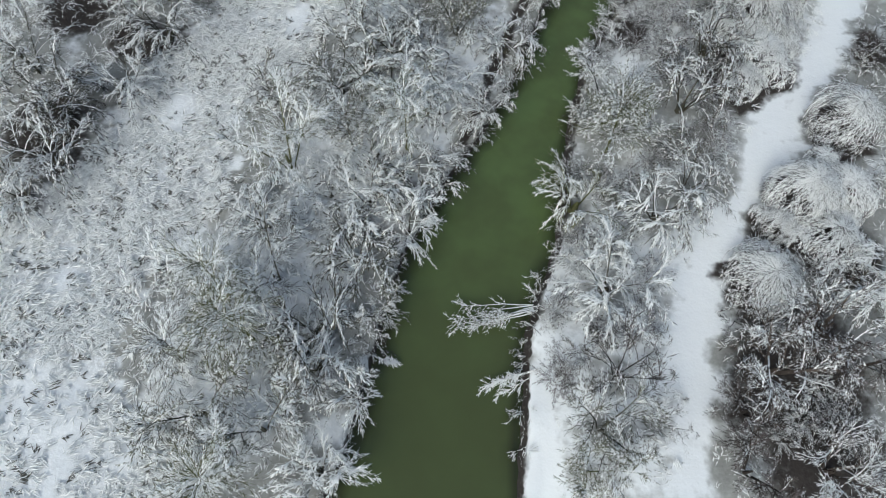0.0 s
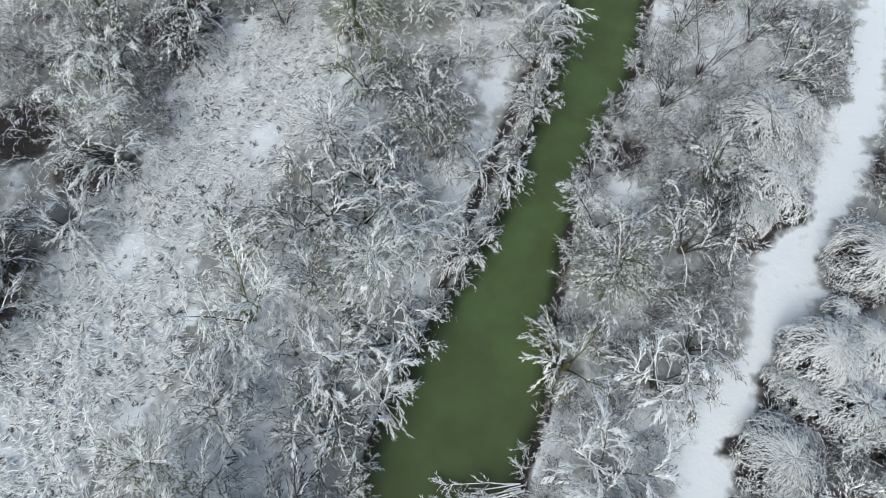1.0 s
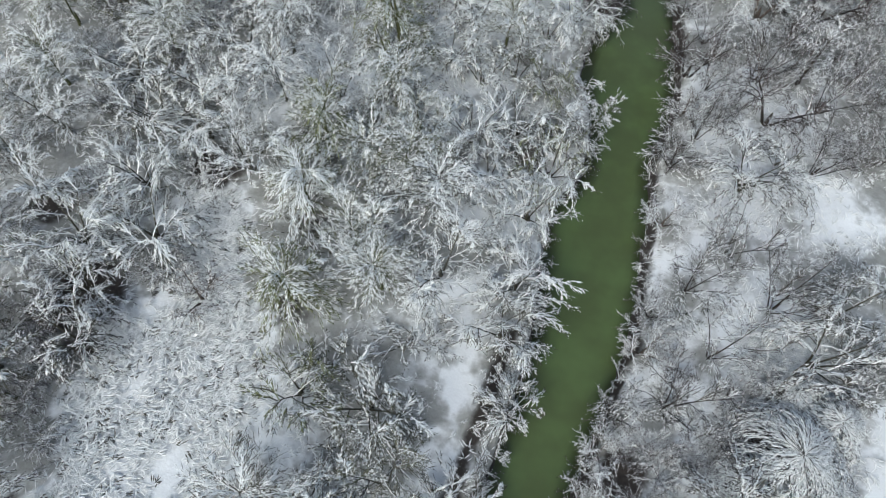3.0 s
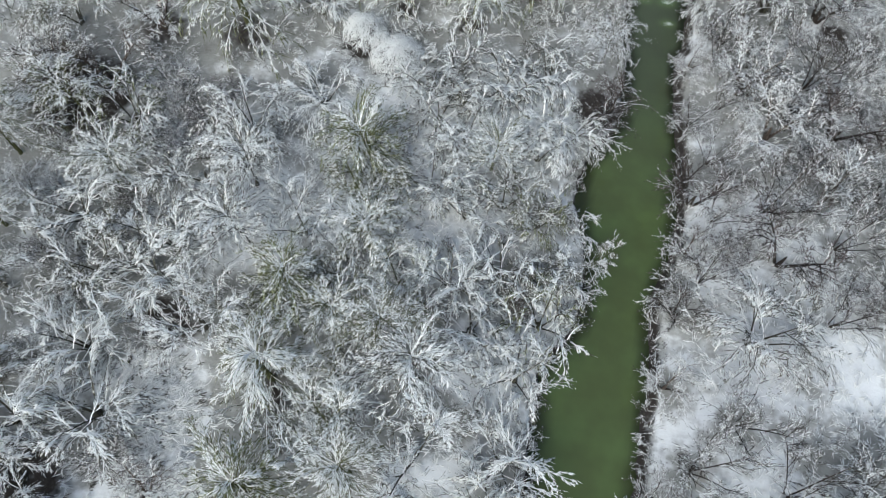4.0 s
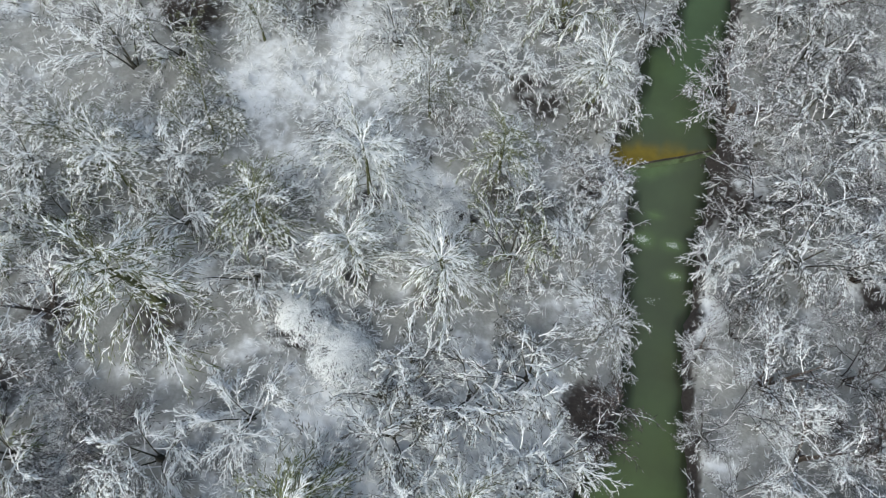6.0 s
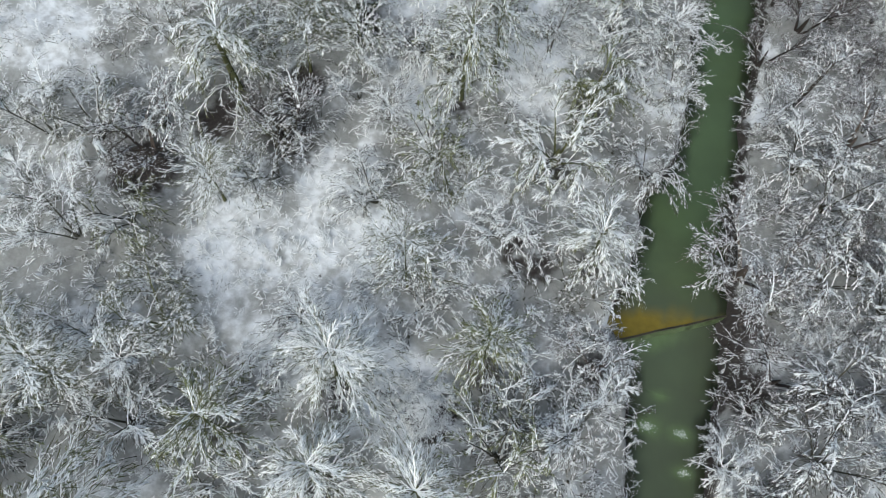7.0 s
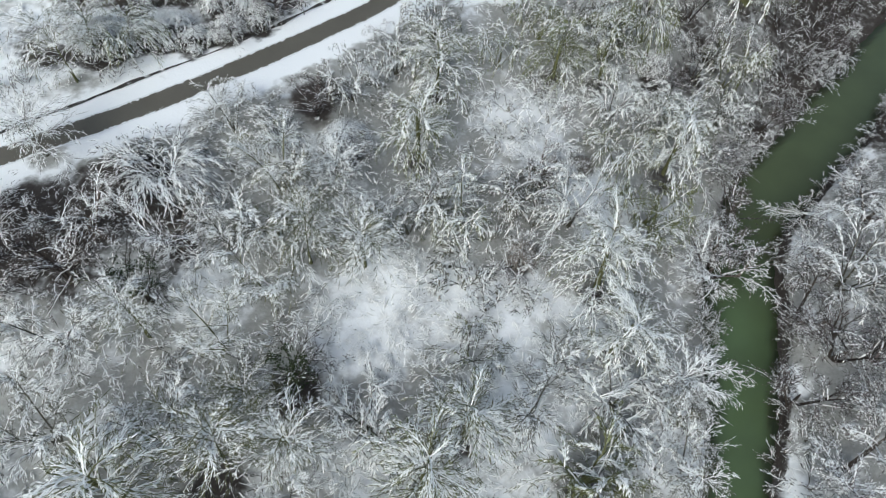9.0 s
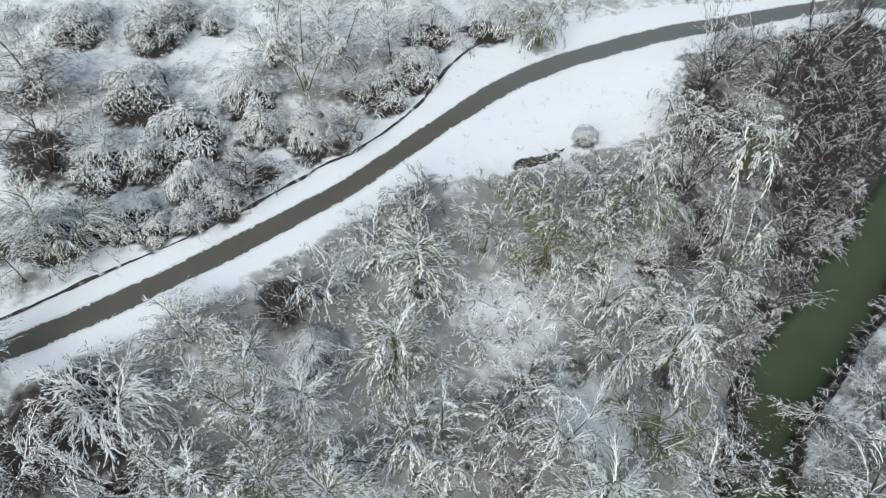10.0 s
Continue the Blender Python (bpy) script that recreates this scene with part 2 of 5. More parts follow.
FIELD = [(-70, 190), (-57, 200), (-43.7, 213), (-37.7, 218.5), (-33.2, 226), (-26, 232), (-15, 235.5), (-8.1, 241), (-0.8, 246), (6.2, 250), (8, 266), (24, 277),
         (30, 288), (6, 279), (-10, 270), (-22, 262), (-27, 254), (-30, 245), (-36, 235), (-42, 227), (-52, 216), (-66, 203)]


def bank(table, y):
    ys = np.array(sorted(table))
    xs = np.array([table[k] for k in sorted(table)], float)
    return (np.interp(y - 1.2, ys, xs) + np.interp(y, ys, xs) + np.interp(y + 1.2, ys, xs)) / 3


def wobble(x, y, size, seed=0.0):
    """Smooth waves of about that size, from -1 to 1."""
    k = 2 * np.pi / size
    a = np.sin(k * (x * 0.83 + y * 0.41) + seed) + np.sin(k * (x * -0.52 + y * 0.9) * 1.37 + seed * 2.1 + 1.3)
    return (a + np.sin(k * (x * 0.21 - y * 1.1) * 0.71 + seed * 0.7 + 4) + np.sin(k * (x * 1.2 + y * 0.13) * 1.93 + seed * 1.7)) / 4


def ease(a, b, v):
    s = np.clip((v - a) / (b - a), 0, 1)
    return s * s * (3 - 2 * s)


def along(line, x, y, widths=None):
    """Distance to a line of points (less the width there, when given), and the side: 1 to its left, -1 to its right."""
    best, side = np.full(np.shape(x), 1e9), np.ones(np.shape(x))
    for i in range(len(line) - 1):
        (ax, ay), (bx, by) = line[i], line[i + 1]
        dx, dy = bx - ax, by - ay
        s = np.clip(((x - ax) * dx + (y - ay) * dy) / (dx * dx + dy * dy), 0, 1)
        d = np.hypot(x - ax - s * dx, y - ay - s * dy)
        if widths:
            d = d - (widths[i] + s * (widths[i + 1] - widths[i]))
        near = d < best
        side = np.where(near, np.sign(dx * (y - ay) - dy * (x - ax)), side)
        best = np.where(near, d, best)
    return best, side


def inside(poly, x, y):
    hit = np.zeros(np.shape(x), bool)
    for (ax, ay), (bx, by) in zip(poly, poly[1:] + poly[:1]):
        if ay != by:
            hit ^= ((ay > y) != (by > y)) & (x < (bx - ax) * (y - ay) / (by - ay) + ax)
    return hit


def water_level(y):
    return 0.75 * ease(151, 153, y) + 0.5 * ease(160, 240, y)


def land(x, y):
    """Height of the ground."""
    x, y = np.asarray(x, float), np.asarray(y, float)
    yc = np.clip(y, -60, 320)
    level = water_level(y)
    west = bank(WEST_BANK, yc) - x + 0.35 * wobble(x, y, 3.1, 1)
    east = x - bank(EAST_BANK, yc) + 0.35 * wobble(x, y, 3.3, 2)
    road, side = along(ROAD_LINE, x, y)
    slope = np.where(side < 0, 13.5 - 0.16 * np.maximum(0, road - 6), 13.5 + 0.04 * np.maximum(0, road - 9))
    slope = np.log(np.exp(np.clip(slope, -20, 40)) + np.exp(2.6)) - 0.08
    bumps = 0.28 * wobble(x, y, 9, 3) + 0.14 * wobble(x, y, 3.6, 5)
    bumps = bumps * ease(3, 24, road)
    h_west = level + 1.0 + (slope - level - 1.0) * ease(1, 22, west) + bumps
    plain = np.interp(y, [-60, 50, 76, 100, 140, 170, 190, 230, 280], [4, 4, 3.1, 2.9, 2.3, 3, 4, 5.5, 9])
    way, _ = along(PATH_LINE, x, y, PATH_HALF)
    h_east = level + 1.5 + (plain - level - 1.5) * ease(0.5, 11, east) + bumps * ease(0, 3, way)
    h = np.where(west > east, h_west, h_east)
    edge = np.maximum(west, east)
    cut = np.where(west > east, ease(-0.1, 1.0, edge), ease(-0.9 - 0.7 * wobble(x, y, 19, 6), 1.3, edge))
    h = (level - 0.9) * (1 - cut) + h * cut
    return h


# ---- where the trees stand: x, y, crown radius ----
WILLOWS_A = [
    (-9.9, 2.8, 3.8), (-8.7, 10.4, 2.3), (28.0, 11.0, 4.0), (-12.8, 12.2, 3.3), (35.1, 12.6, 4.2), (-14.2, 15.5, 4.4), (-12.1, 24.1, 4.0), (-22.5, 25.2, 3.6),
    (13.6, 26.0, 4.8), (-7.8, 28.6, 4.1), (-12.7, 30.7, 3.6), (38.7, 32.4, 4.0), (-8.0, 34.1, 3.7), (17.6, 34.9, 4.2), (9.3, 35.2, 4.9), (20.4, 38.9, 5.6),
    (-19.5, 44.0, 4.0), (-2.6, 45.4, 3.7), (-14.2, 46.3, 5.3), (-8.5, 47.4, 4.0), (19.2, 49.5, 5.4), (-14.7, 50.8, 4.2), (-1.9, 55.7, 3.6), (9.5, 57.4, 3.7),
    (21.4, 58.6, 5.1), (-46.9, 58.7, 4.7), (-11.7, 62.5, 4.6), (-18.2, 62.6, 3.5), (10.4, 63.1, 2.4), (1.5, 65.3, 3.3), (11.6, 66.7, 3.1),
]
WILLOWS_B = [
    (-0.4, 72.7, 4.3), (-44.6, 73.0, 4.9), (13.6, 73.6, 3.3), (-37.4, 74.9, 5.4), (29.7, 75.5, 4.7), (14.2, 77.8, 2.7), (0.0, 78.2, 3.9), (-40.6, 80.7, 4.3),
    (32.4, 81.2, 4.3), (0.1, 86.5, 3.5), (-36.5, 88.0, 5.1), (-41.6, 88.2, 4.8), (14.7, 88.6, 5.1), (-5.0, 90.4, 3.7), (1.8, 92.5, 4.3),
    (-47.0, 93.7, 4.4), (22.5, 94.4, 6.0), (-7.9, 94.5, 3.8), (1.6, 96.3, 3.3), (15.1, 96.3, 2.9), (-2.9, 97.0, 3.3), (-7.9, 102.8, 3.4), (0.1, 103.7, 2.9),
    (16.1, 103.7, 3.7), (-12.3, 104.8, 3.4), (-46.2, 106.0, 3.9), (-33.4, 108.4, 3.7), (-1.2, 112.2, 3.6), (-26.5, 113.5, 3.7), (-13.2, 114.6, 3.6), (1.5, 114.9, 3.7),
]
WILLOWS_C = [
    (-15.2, 117.8, 3.1), (-6.8, 119.5, 3.7), (15.7, 120.6, 3.7), (-1.5, 122.6, 3.9), (-54.0, 126.6, 4.1), (-30.2, 126.8, 4.1), (-49.3, 128.0, 4.0), (15.2, 129.2, 2.9),
    (-38.8, 131.2, 4.5), (-5.3, 134.9, 4.2), (-4.0, 138.3, 3.8), (16.0, 138.5, 3.5), (24.2, 140.1, 6.2), (25.2, 147.0, 5.0), (-45.4, 149.8, 3.7), (31.9, 157.2, 5.6),
    (-8.5, 157.4, 3.0), (-22.4, 158.0, 3.5), (-51.6, 158.0, 4.6), (25.3, 158.8, 4.7), (-45.7, 161.1, 3.2), (-17.0, 163.9, 3.6), (-3.8, 168.5, 6.9), (26.5, 168.6, 5.6),
    (6.6, 169.4, 3.4), (23.4, 173.3, 5.8), (-21.7, 177.4, 3.4), (-0.9, 177.4, 6.1), (1.5, 185.4, 4.4), (-13.7, 185.9, 3.1), (11.5, 196.7, 3.4),
]
WILLOWS_D = [
    (-16.9, 200.5, 4.1), (-11.9, 203.5, 3.5), (27.0, 204.9, 6.5), (24.5, 214.5, 3.8), (-60.0, 214.8, 4.2), (-1.7, 220.7, 3.9), (5.4, 222.3, 4.1),
    (-16.3, 224.0, 3.2), (13.6, 227.7, 4.5), (14.2, 233.7, 4.6), (16.5, 247.7, 7.4), (8.2, 249.2, 4.9),
]
WILLOWS = WILLOWS_A + WILLOWS_B + WILLOWS_C + WILLOWS_D
TALL_TREES_A = [
    (-12.8, 178.6, 4.8), (-21.8, 71.5, 5.0), (-22.6, 81.3, 6.0), (-23.1, 89.4, 4.2), (-18.9, 106.3, 5.1), (-38.4, 122.2, 7.4), (-20.5, 130.3, 4.8), (-12.0, 130.3, 5.4), (-30.1, 132.1, 4.8), (-21.3, 138.7, 5.7),
    (-8.1, 143.7, 4.3), (1.5, 157.4, 4.8), (-39.7, 167.2, 7.0), (-15.7, 172.7, 5.1), (1.1, 191.3, 4.7), (-1.2, 197.9, 6.2), (-23.1, 207.7, 4.5), (6.6, 217.4, 6.0),
    (-22.9, 217.7, 4.2), (-9.3, 225.0, 3.9), (-3.4, 225.7, 4.0),
]
TALL_TREES = TALL_TREES_A
GREY_TREES_A = [
    (-19.6, 0.1, 4.4), (-16.1, 5.2, 4.9), (-21.8, 5.4, 4.9), (14.1, 8.1, 2.7), (-25.6, 9.7, 4.5), (14.7, 12.0, 4.3), (-19.9, 13.3, 5.0), (19.8, 13.3, 3.3),
    (15.5, 17.3, 4.3), (-25.1, 18.0, 4.1), (-8.6, 18.6, 2.9), (-19.5, 20.0, 4.6), (-22.1, 32.8, 6.1), (-16.2, 36.8, 3.8), (-54.3, 38.1, 5.4), (-10.4, 38.7, 4.4),
    (11.8, 43.1, 5.1), (8.7, 47.9, 2.8), (10.5, 51.3, 4.8), (-44.3, 52.2, 5.1), (-19.2, 52.8, 4.3), (-8.3, 56.2, 3.6), (-53.2, 66.9, 5.1), (16.2, 68.6, 4.9),
    (20.1, 74.3, 4.5), (-13.3, 74.6, 4.4), (-7.7, 77.5, 5.1), (-51.0, 77.5, 5.3), (-16.1, 78.1, 3.9), (25.9, 80.5, 5.5), (17.5, 81.2, 4.7), (-9.1, 84.4, 6.0),
]
GREY_TREES_B = [
    (-30.5, 84.8, 4.3), (21.3, 86.0, 4.9), (-13.6, 87.4, 4.2), (-17.9, 88.0, 4.2), (-36.4, 92.5, 4.6), (-19.0, 93.3, 3.3), (-13.1, 93.4, 3.2), (-29.5, 94.6, 4.5),
    (-23.7, 96.6, 3.9), (-17.1, 96.8, 3.8), (30.5, 97.9, 4.0), (-44.1, 98.6, 4.4), (4.7, 98.6, 3.4), (-36.3, 100.8, 4.8), (-18.3, 101.3, 3.9), (-30.8, 101.4, 4.7),
    (-4.2, 105.0, 3.4), (-51.5, 105.5, 4.1), (31.3, 106.8, 4.5), (-6.2, 109.4, 4.1), (24.0, 110.0, 5.0), (-10.0, 110.5, 3.5), (-57.2, 117.3, 5.2), (-53.8, 121.7, 5.2),
    (4.6, 127.9, 3.4), (28.9, 128.4, 5.8), (-54.8, 132.1, 5.6), (-45.2, 133.1, 5.2), (-49.3, 134.7, 4.1), (-40.7, 136.3, 4.5), (1.8, 139.0, 4.4), (-38.9, 140.7, 4.7),
]
GREY_TREES_C = [
    (-25.2, 142.3, 3.3), (-49.8, 147.0, 4.9), (-17.0, 149.6, 4.4), (-37.3, 154.2, 4.2), (-55.6, 156.8, 4.7), (-32.9, 158.1, 4.2), (-14.6, 160.6, 3.6), (-22.5, 166.2, 3.1),
    (-47.4, 170.6, 4.1), (-32.9, 171.5, 4.6), (-27.2, 173.2, 3.9), (9.2, 181.2, 3.7), (-6.7, 182.4, 4.2), (-33.7, 187.5, 3.8), (7.3, 188.3, 4.6),
    (-39.3, 191.6, 3.3), (-31.2, 192.1, 3.9), (-25.8, 193.3, 4.5), (-35.0, 193.8, 4.9), (-22.3, 197.9, 4.0), (-36.2, 199.4, 3.9), (-30.4, 201.1, 3.4), (-5.2, 204.0, 5.0),
    (-43.6, 205.5, 3.0), (-63.5, 208.5, 3.5), (4.3, 209.0, 5.4), (-63.4, 213.2, 4.2), (-32.2, 213.4, 3.6), (0.1, 214.9, 3.8), (-28.1, 218.7, 3.7), (-25.2, 225.6, 3.9),
]
GREY_TREES_D = [
    (-11.9, 230.6, 4.1), (-4.0, 230.9, 4.0), (-75.7, 234.8, 7.0), (1.8, 234.6, 4.3), (-3.9, 236.1, 3.6), (2.5, 240.6, 3.8), (-49.7, 248.6, 6.0), (-44.2, 245.1, 6.4),
    (-34.4, 253.7, 5.0), (-41.3, 252.7, 6.2), (-13.7, 263.5, 4.4), (-56.8, 99.4, 5.0), (17.6, 100.5, 3.2), (18.6, 108.0, 3.4), (17.9, 115.5, 3.2), (18.7, 123.5, 3.4), (18.2, 131.0, 3.2), (-32.2, 177.1, 3.0), (-26.9, 169.6, 2.8), (-50.5, 178.4, 4.1), (-36.5, 181.7, 3.5), (-61.2, 197.5, 4.1), (-38.6, 172.4, 3.4), (-43.5, 181.0, 3.2), (-54.5, 91.1, 4.4), (-51.6, 85.0, 4.2),
]
GREY_TREES = GREY_TREES_A + GREY_TREES_B + GREY_TREES_C + GREY_TREES_D


BARE_TREES_A = [
    (27.5, 16.4, 3.5), (29.8, 20.8, 5.3), (-47.7, 22.2, 3.5), (37.7, 22.9, 3.8), (34.9, 26.3, 5.6), (-47.0, 27.6, 5.5), (-48.2, 33.0, 5.7), (-43.0, 38.0, 3.6),
    (-41.5, 46.1, 4.5), (-40.0, 62.8, 3.9), (41.6, 63.0, 4.1), (-41.5, 68.1, 4.1), (-30.4, 69.4, 2.6), (25.3, 103.7, 4.9), (-55.3, 109.1, 4.2), (16.3, 109.9, 3.7),
    (-50.9, 110.7, 4.8), (29.2, 110.9, 5.2), (-48.0, 119.2, 4.9), (6.0, 119.9, 3.2), (24.2, 119.9, 4.7), (31.7, 121.4, 4.9), (21.2, 126.3, 5.5), (30.6, 139.9, 6.3),
    (2.9, 145.5, 3.4), (20.7, 147.5, 4.3), (-45.3, 156.7, 5.0), (-32.8, 162.7, 5.5), (29.7, 177.4, 5.3), (24.3, 183.4, 6.2), (-60.3, 184.3, 6.3),
]
BARE_TREES_B = [
    (-52.9, 184.8, 4.7), (-52.7, 189.9, 4.2), (20.6, 190.0, 6.5), (-44.3, 190.6, 4.7), (25.3, 195.8, 6.1), (-10.2, 197.3, 2.7), (22.2, 200.8, 6.2), (-9.4, 209.1, 3.5),
    (-35.5, 210.2, 3.0), (31.1, 214.9, 5.3), (-49.2, 220.0, 2.7), (-68.9, 223.6, 5.4), (-45.5, 225.9, 3.1), (20.3, 229.5, 4.9), (9.3, 232.0, 4.4), (36.8, 232.0, 5.2),
    (-77.8, 234.9, 5.2), (-39.5, 235.4, 2.9), (-36.1, 236.1, 2.9), (24.5, 239.5, 6.8), (8.1, 240.5, 4.6), (-37.9, 245.9, 3.9), (22.3, 247.1, 5.2),
    (27.6, 249.2, 6.3), (-66.7, 250.0, 3.6), (24.6, 255.9, 5.5), (36.4, 258.6, 6.0), (10.8, 259.4, 7.0), (30.8, 262.6, 7.8), (26.9, 268.7, 6.4), (34.3, 274.9, 7.5), (21.9, 262.7, 5.2), (38.5, 266.0, 5.6), (30.5, 255.5, 5.0), (42.5, 261.0, 5.6), (36.5, 281.5, 6.0),
]
BARE_TREES = BARE_TREES_A + BARE_TREES_B
ROUND_BUSHES = [
    (28.4, 30.1, 4.6), (29.9, 36.6, 3.3), (35.3, 36.6, 4.7), (32.6, 40.3, 4.7), (36.6, 42.8, 4.9), (37.5, 51.5, 4.8), (25.7, 54.9, 4.4), (27.8, 59.5, 6.1), (26.7, 65.6, 5.0), (30.2, 69.8, 3.8), (23.6, 62.6, 3.0), (30.0, 63.6, 3.4), (27.5, 71.5, 3.2),
    (-19.7, 120.9, 2.9), (-24.3, 123.7, 3.5), (-12.3, 137.7, 3.2), (-31.5, 206.4, 2.9), (3.6, 230.3, 3.2), (-5.8, 245.2, 1.7),
]
# beyond the road: bushes whose tops hang down under snow in plumes
PLUME_BUSHES = [
    (-64.4, 237.7, 4.8), (-55.0, 232.5, 5.5), (-62.6, 225.7, 4.7), (-57.7, 227.3, 3.6), (-50.6, 241.4, 4.2), (-46.9, 235.7, 3.4), (-51.1, 224.8, 3.7), (-57.1, 218.3, 3.4),
    (-52.7, 217.8, 2.5), (-49.8, 220.3, 2.3), (-40.8, 235.9, 3.2), (-33.5, 246.5, 4.0), (-30.4, 252.3, 4.1), (-67.6, 250.5, 4.4), (-66.4, 255.2, 3.4), (-60.8, 255.2, 2.6),
    (-78.2, 249.0, 4.3), (-30.3, 261.9, 4.5), (-62.6, 214.8, 3.9), (-21.8, 265.7, 4.1), (-46.6, 223.1, 2.5),
]
BRACKEN = [(-9.9, 198.3, 1.9), (-4.6, 211.6, 1.5), (-7.7, 209.8, 1.8), (-3.7, 108.0, 1.4), (-22.3, 104.6, 0.9), (-0.9, 93.8, 1.5), (-8.1, 142.4, 1.7)]
IVY_TREES = [
    (-28.6, 179.3, 3.5), (-44.8, 184.4, 3.9), (13.3, 262.5, 2.6),
]


def fill_gaps():
    """Hazels between the larger trees: on the east bank, by the path, round the meadow's far end and below the road."""
    rng = random.Random(44)
    taken = WILLOWS + TALL_TREES + GREY_TREES + BARE_TREES + ROUND_BUSHES + [(17.6, 158.6, 11.0), (16.5, 148.0, 5.0)]
    found = []
    for tries, x0, x1, y0, y1, r0, r1 in ((2600, 14, 46, 100, 238, 2.4, 3.8), (1200, 9, 36, 14, 78, 1.8, 2.9), (350, -62, -34, 52, 112, 2.4, 3.6), (700, 6, 46, 228, 272, 2.4, 3.6)):
        for _ in range(tries):
            x, y, r = rng.uniform(x0, x1), rng.uniform(y0, y1), rng.uniform(r0, r1)
            if float(bank(WEST_BANK, y)) - 1.5 < x < float(bank(EAST_BANK, y)) + 1.8 or bool(inside(MEADOW, x, y)) or bool(inside(FIELD, x, y)):
                continue
            if float(along(PATH_LINE, x, y, PATH_HALF)[0]) < r * 0.8 + 0.4 or float(along(ROAD_LINE, x, y)[0]) < 5.5:
                continue
            if all(math.hypot(x - a, y - b) > 0.52 * (c + r) for a, b, c in taken + found):
                found.append((round(x, 1), round(y, 1), round(r, 1)))
    return found


HAZELS = fill_gaps()


# ---- mesh helpers ----
def mesh_of(name, verts, faces, material, smooth=False):
    verts, faces = np.asarray(verts, np.float32), np.asarray(faces, np.int32)
    me = bpy.data.meshes.new(name)
    n, k = faces.shape
    me.vertices.add(len(verts))
    me.vertices.foreach_set("co", verts.ravel())
    me.loops.add(n * k)
    me.loops.foreach_set("vertex_index", faces.ravel())
    me.polygons.add(n)
    me.polygons.foreach_set("loop_start", np.arange(n, dtype=np.int32) * k)
    me.polygons.foreach_set("use_smooth", np.full(n, smooth))
    me.update(calc_edges=True)
    me.materials.append(material)
    return me


def tint(me, name, rgb):
    """A colour per corner point: r, g, b as arrays."""
    a = me.color_attributes.new(name, "FLOAT_COLOR", "POINT")
    data = np.ones((len(me.vertices), 4), np.float32)
    for i, v in enumerate(rgb):
        data[:, i] = np.asarray(v).ravel()
    a.data.foreach_set("color", data.ravel())


def part(name, me, parent, label=""):
    ob = new(name, me)
    ob.parent = parent
    return tagged(ob, label)


def grid_faces(rows, cols):
    i = np.arange(rows - 1)[:, None] * cols + np.arange(cols - 1)[None, :]
    return np.stack([i, i + 1, i + cols + 1, i + cols], -1).reshape(-1, 4)


def spikes(base, way, length, radius):
    """Thin ridged points: one for each base, all in one pair of arrays."""
    base, way = np.asarray(base, float), np.asarray(way, float)
    way = way / np.linalg.norm(way, axis=1)[:, None]
    side = np.cross(way, np.array([0.0, 0.0, 1.0]))
    side = np.where(np.linalg.norm(side, axis=1)[:, None] < 1e-3, np.array([1.0, 0, 0]), side)
    side /= np.linalg.norm(side, axis=1)[:, None]
    top = np.cross(side, way)
    r = np.asarray(radius, float)[:, None]
    v = np.stack([base + side * r, base - side * r, base + top * r * 0.8, base + way * np.asarray(length, float)[:, None]], 1)
    i = np.arange(len(base))[:, None, None] * 4
    f = i + np.array([[0, 3, 2], [2, 3, 1]])[None]
    return v.reshape(-1, 3), f.reshape(-1, 3)


def flakes(base, tip, radius):
    """Snow clumps along twigs: a broad-waisted ridged leaf of snow from each base to its tip."""
    base, tip = np.asarray(base, float), np.asarray(tip, float)
    d = tip - base
    side = np.column_stack([d[:, 1], -d[:, 0], np.zeros(len(d))])
    side /= np.maximum(np.linalg.norm(side, axis=1), 1e-4)[:, None]
    r = np.asarray(radius, float)[:, None]
    waist = base + d * 0.45 - np.array([0, 0, 0.45]) * r
    v = np.stack([base, waist + side * r, waist - side * r, tip], 1)
    f = np.arange(len(base))[:, None, None] * 4 + np.array([[0, 1, 3], [0, 3, 2]])[None]
    return v.reshape(-1, 3), f.reshape(-1, 3)


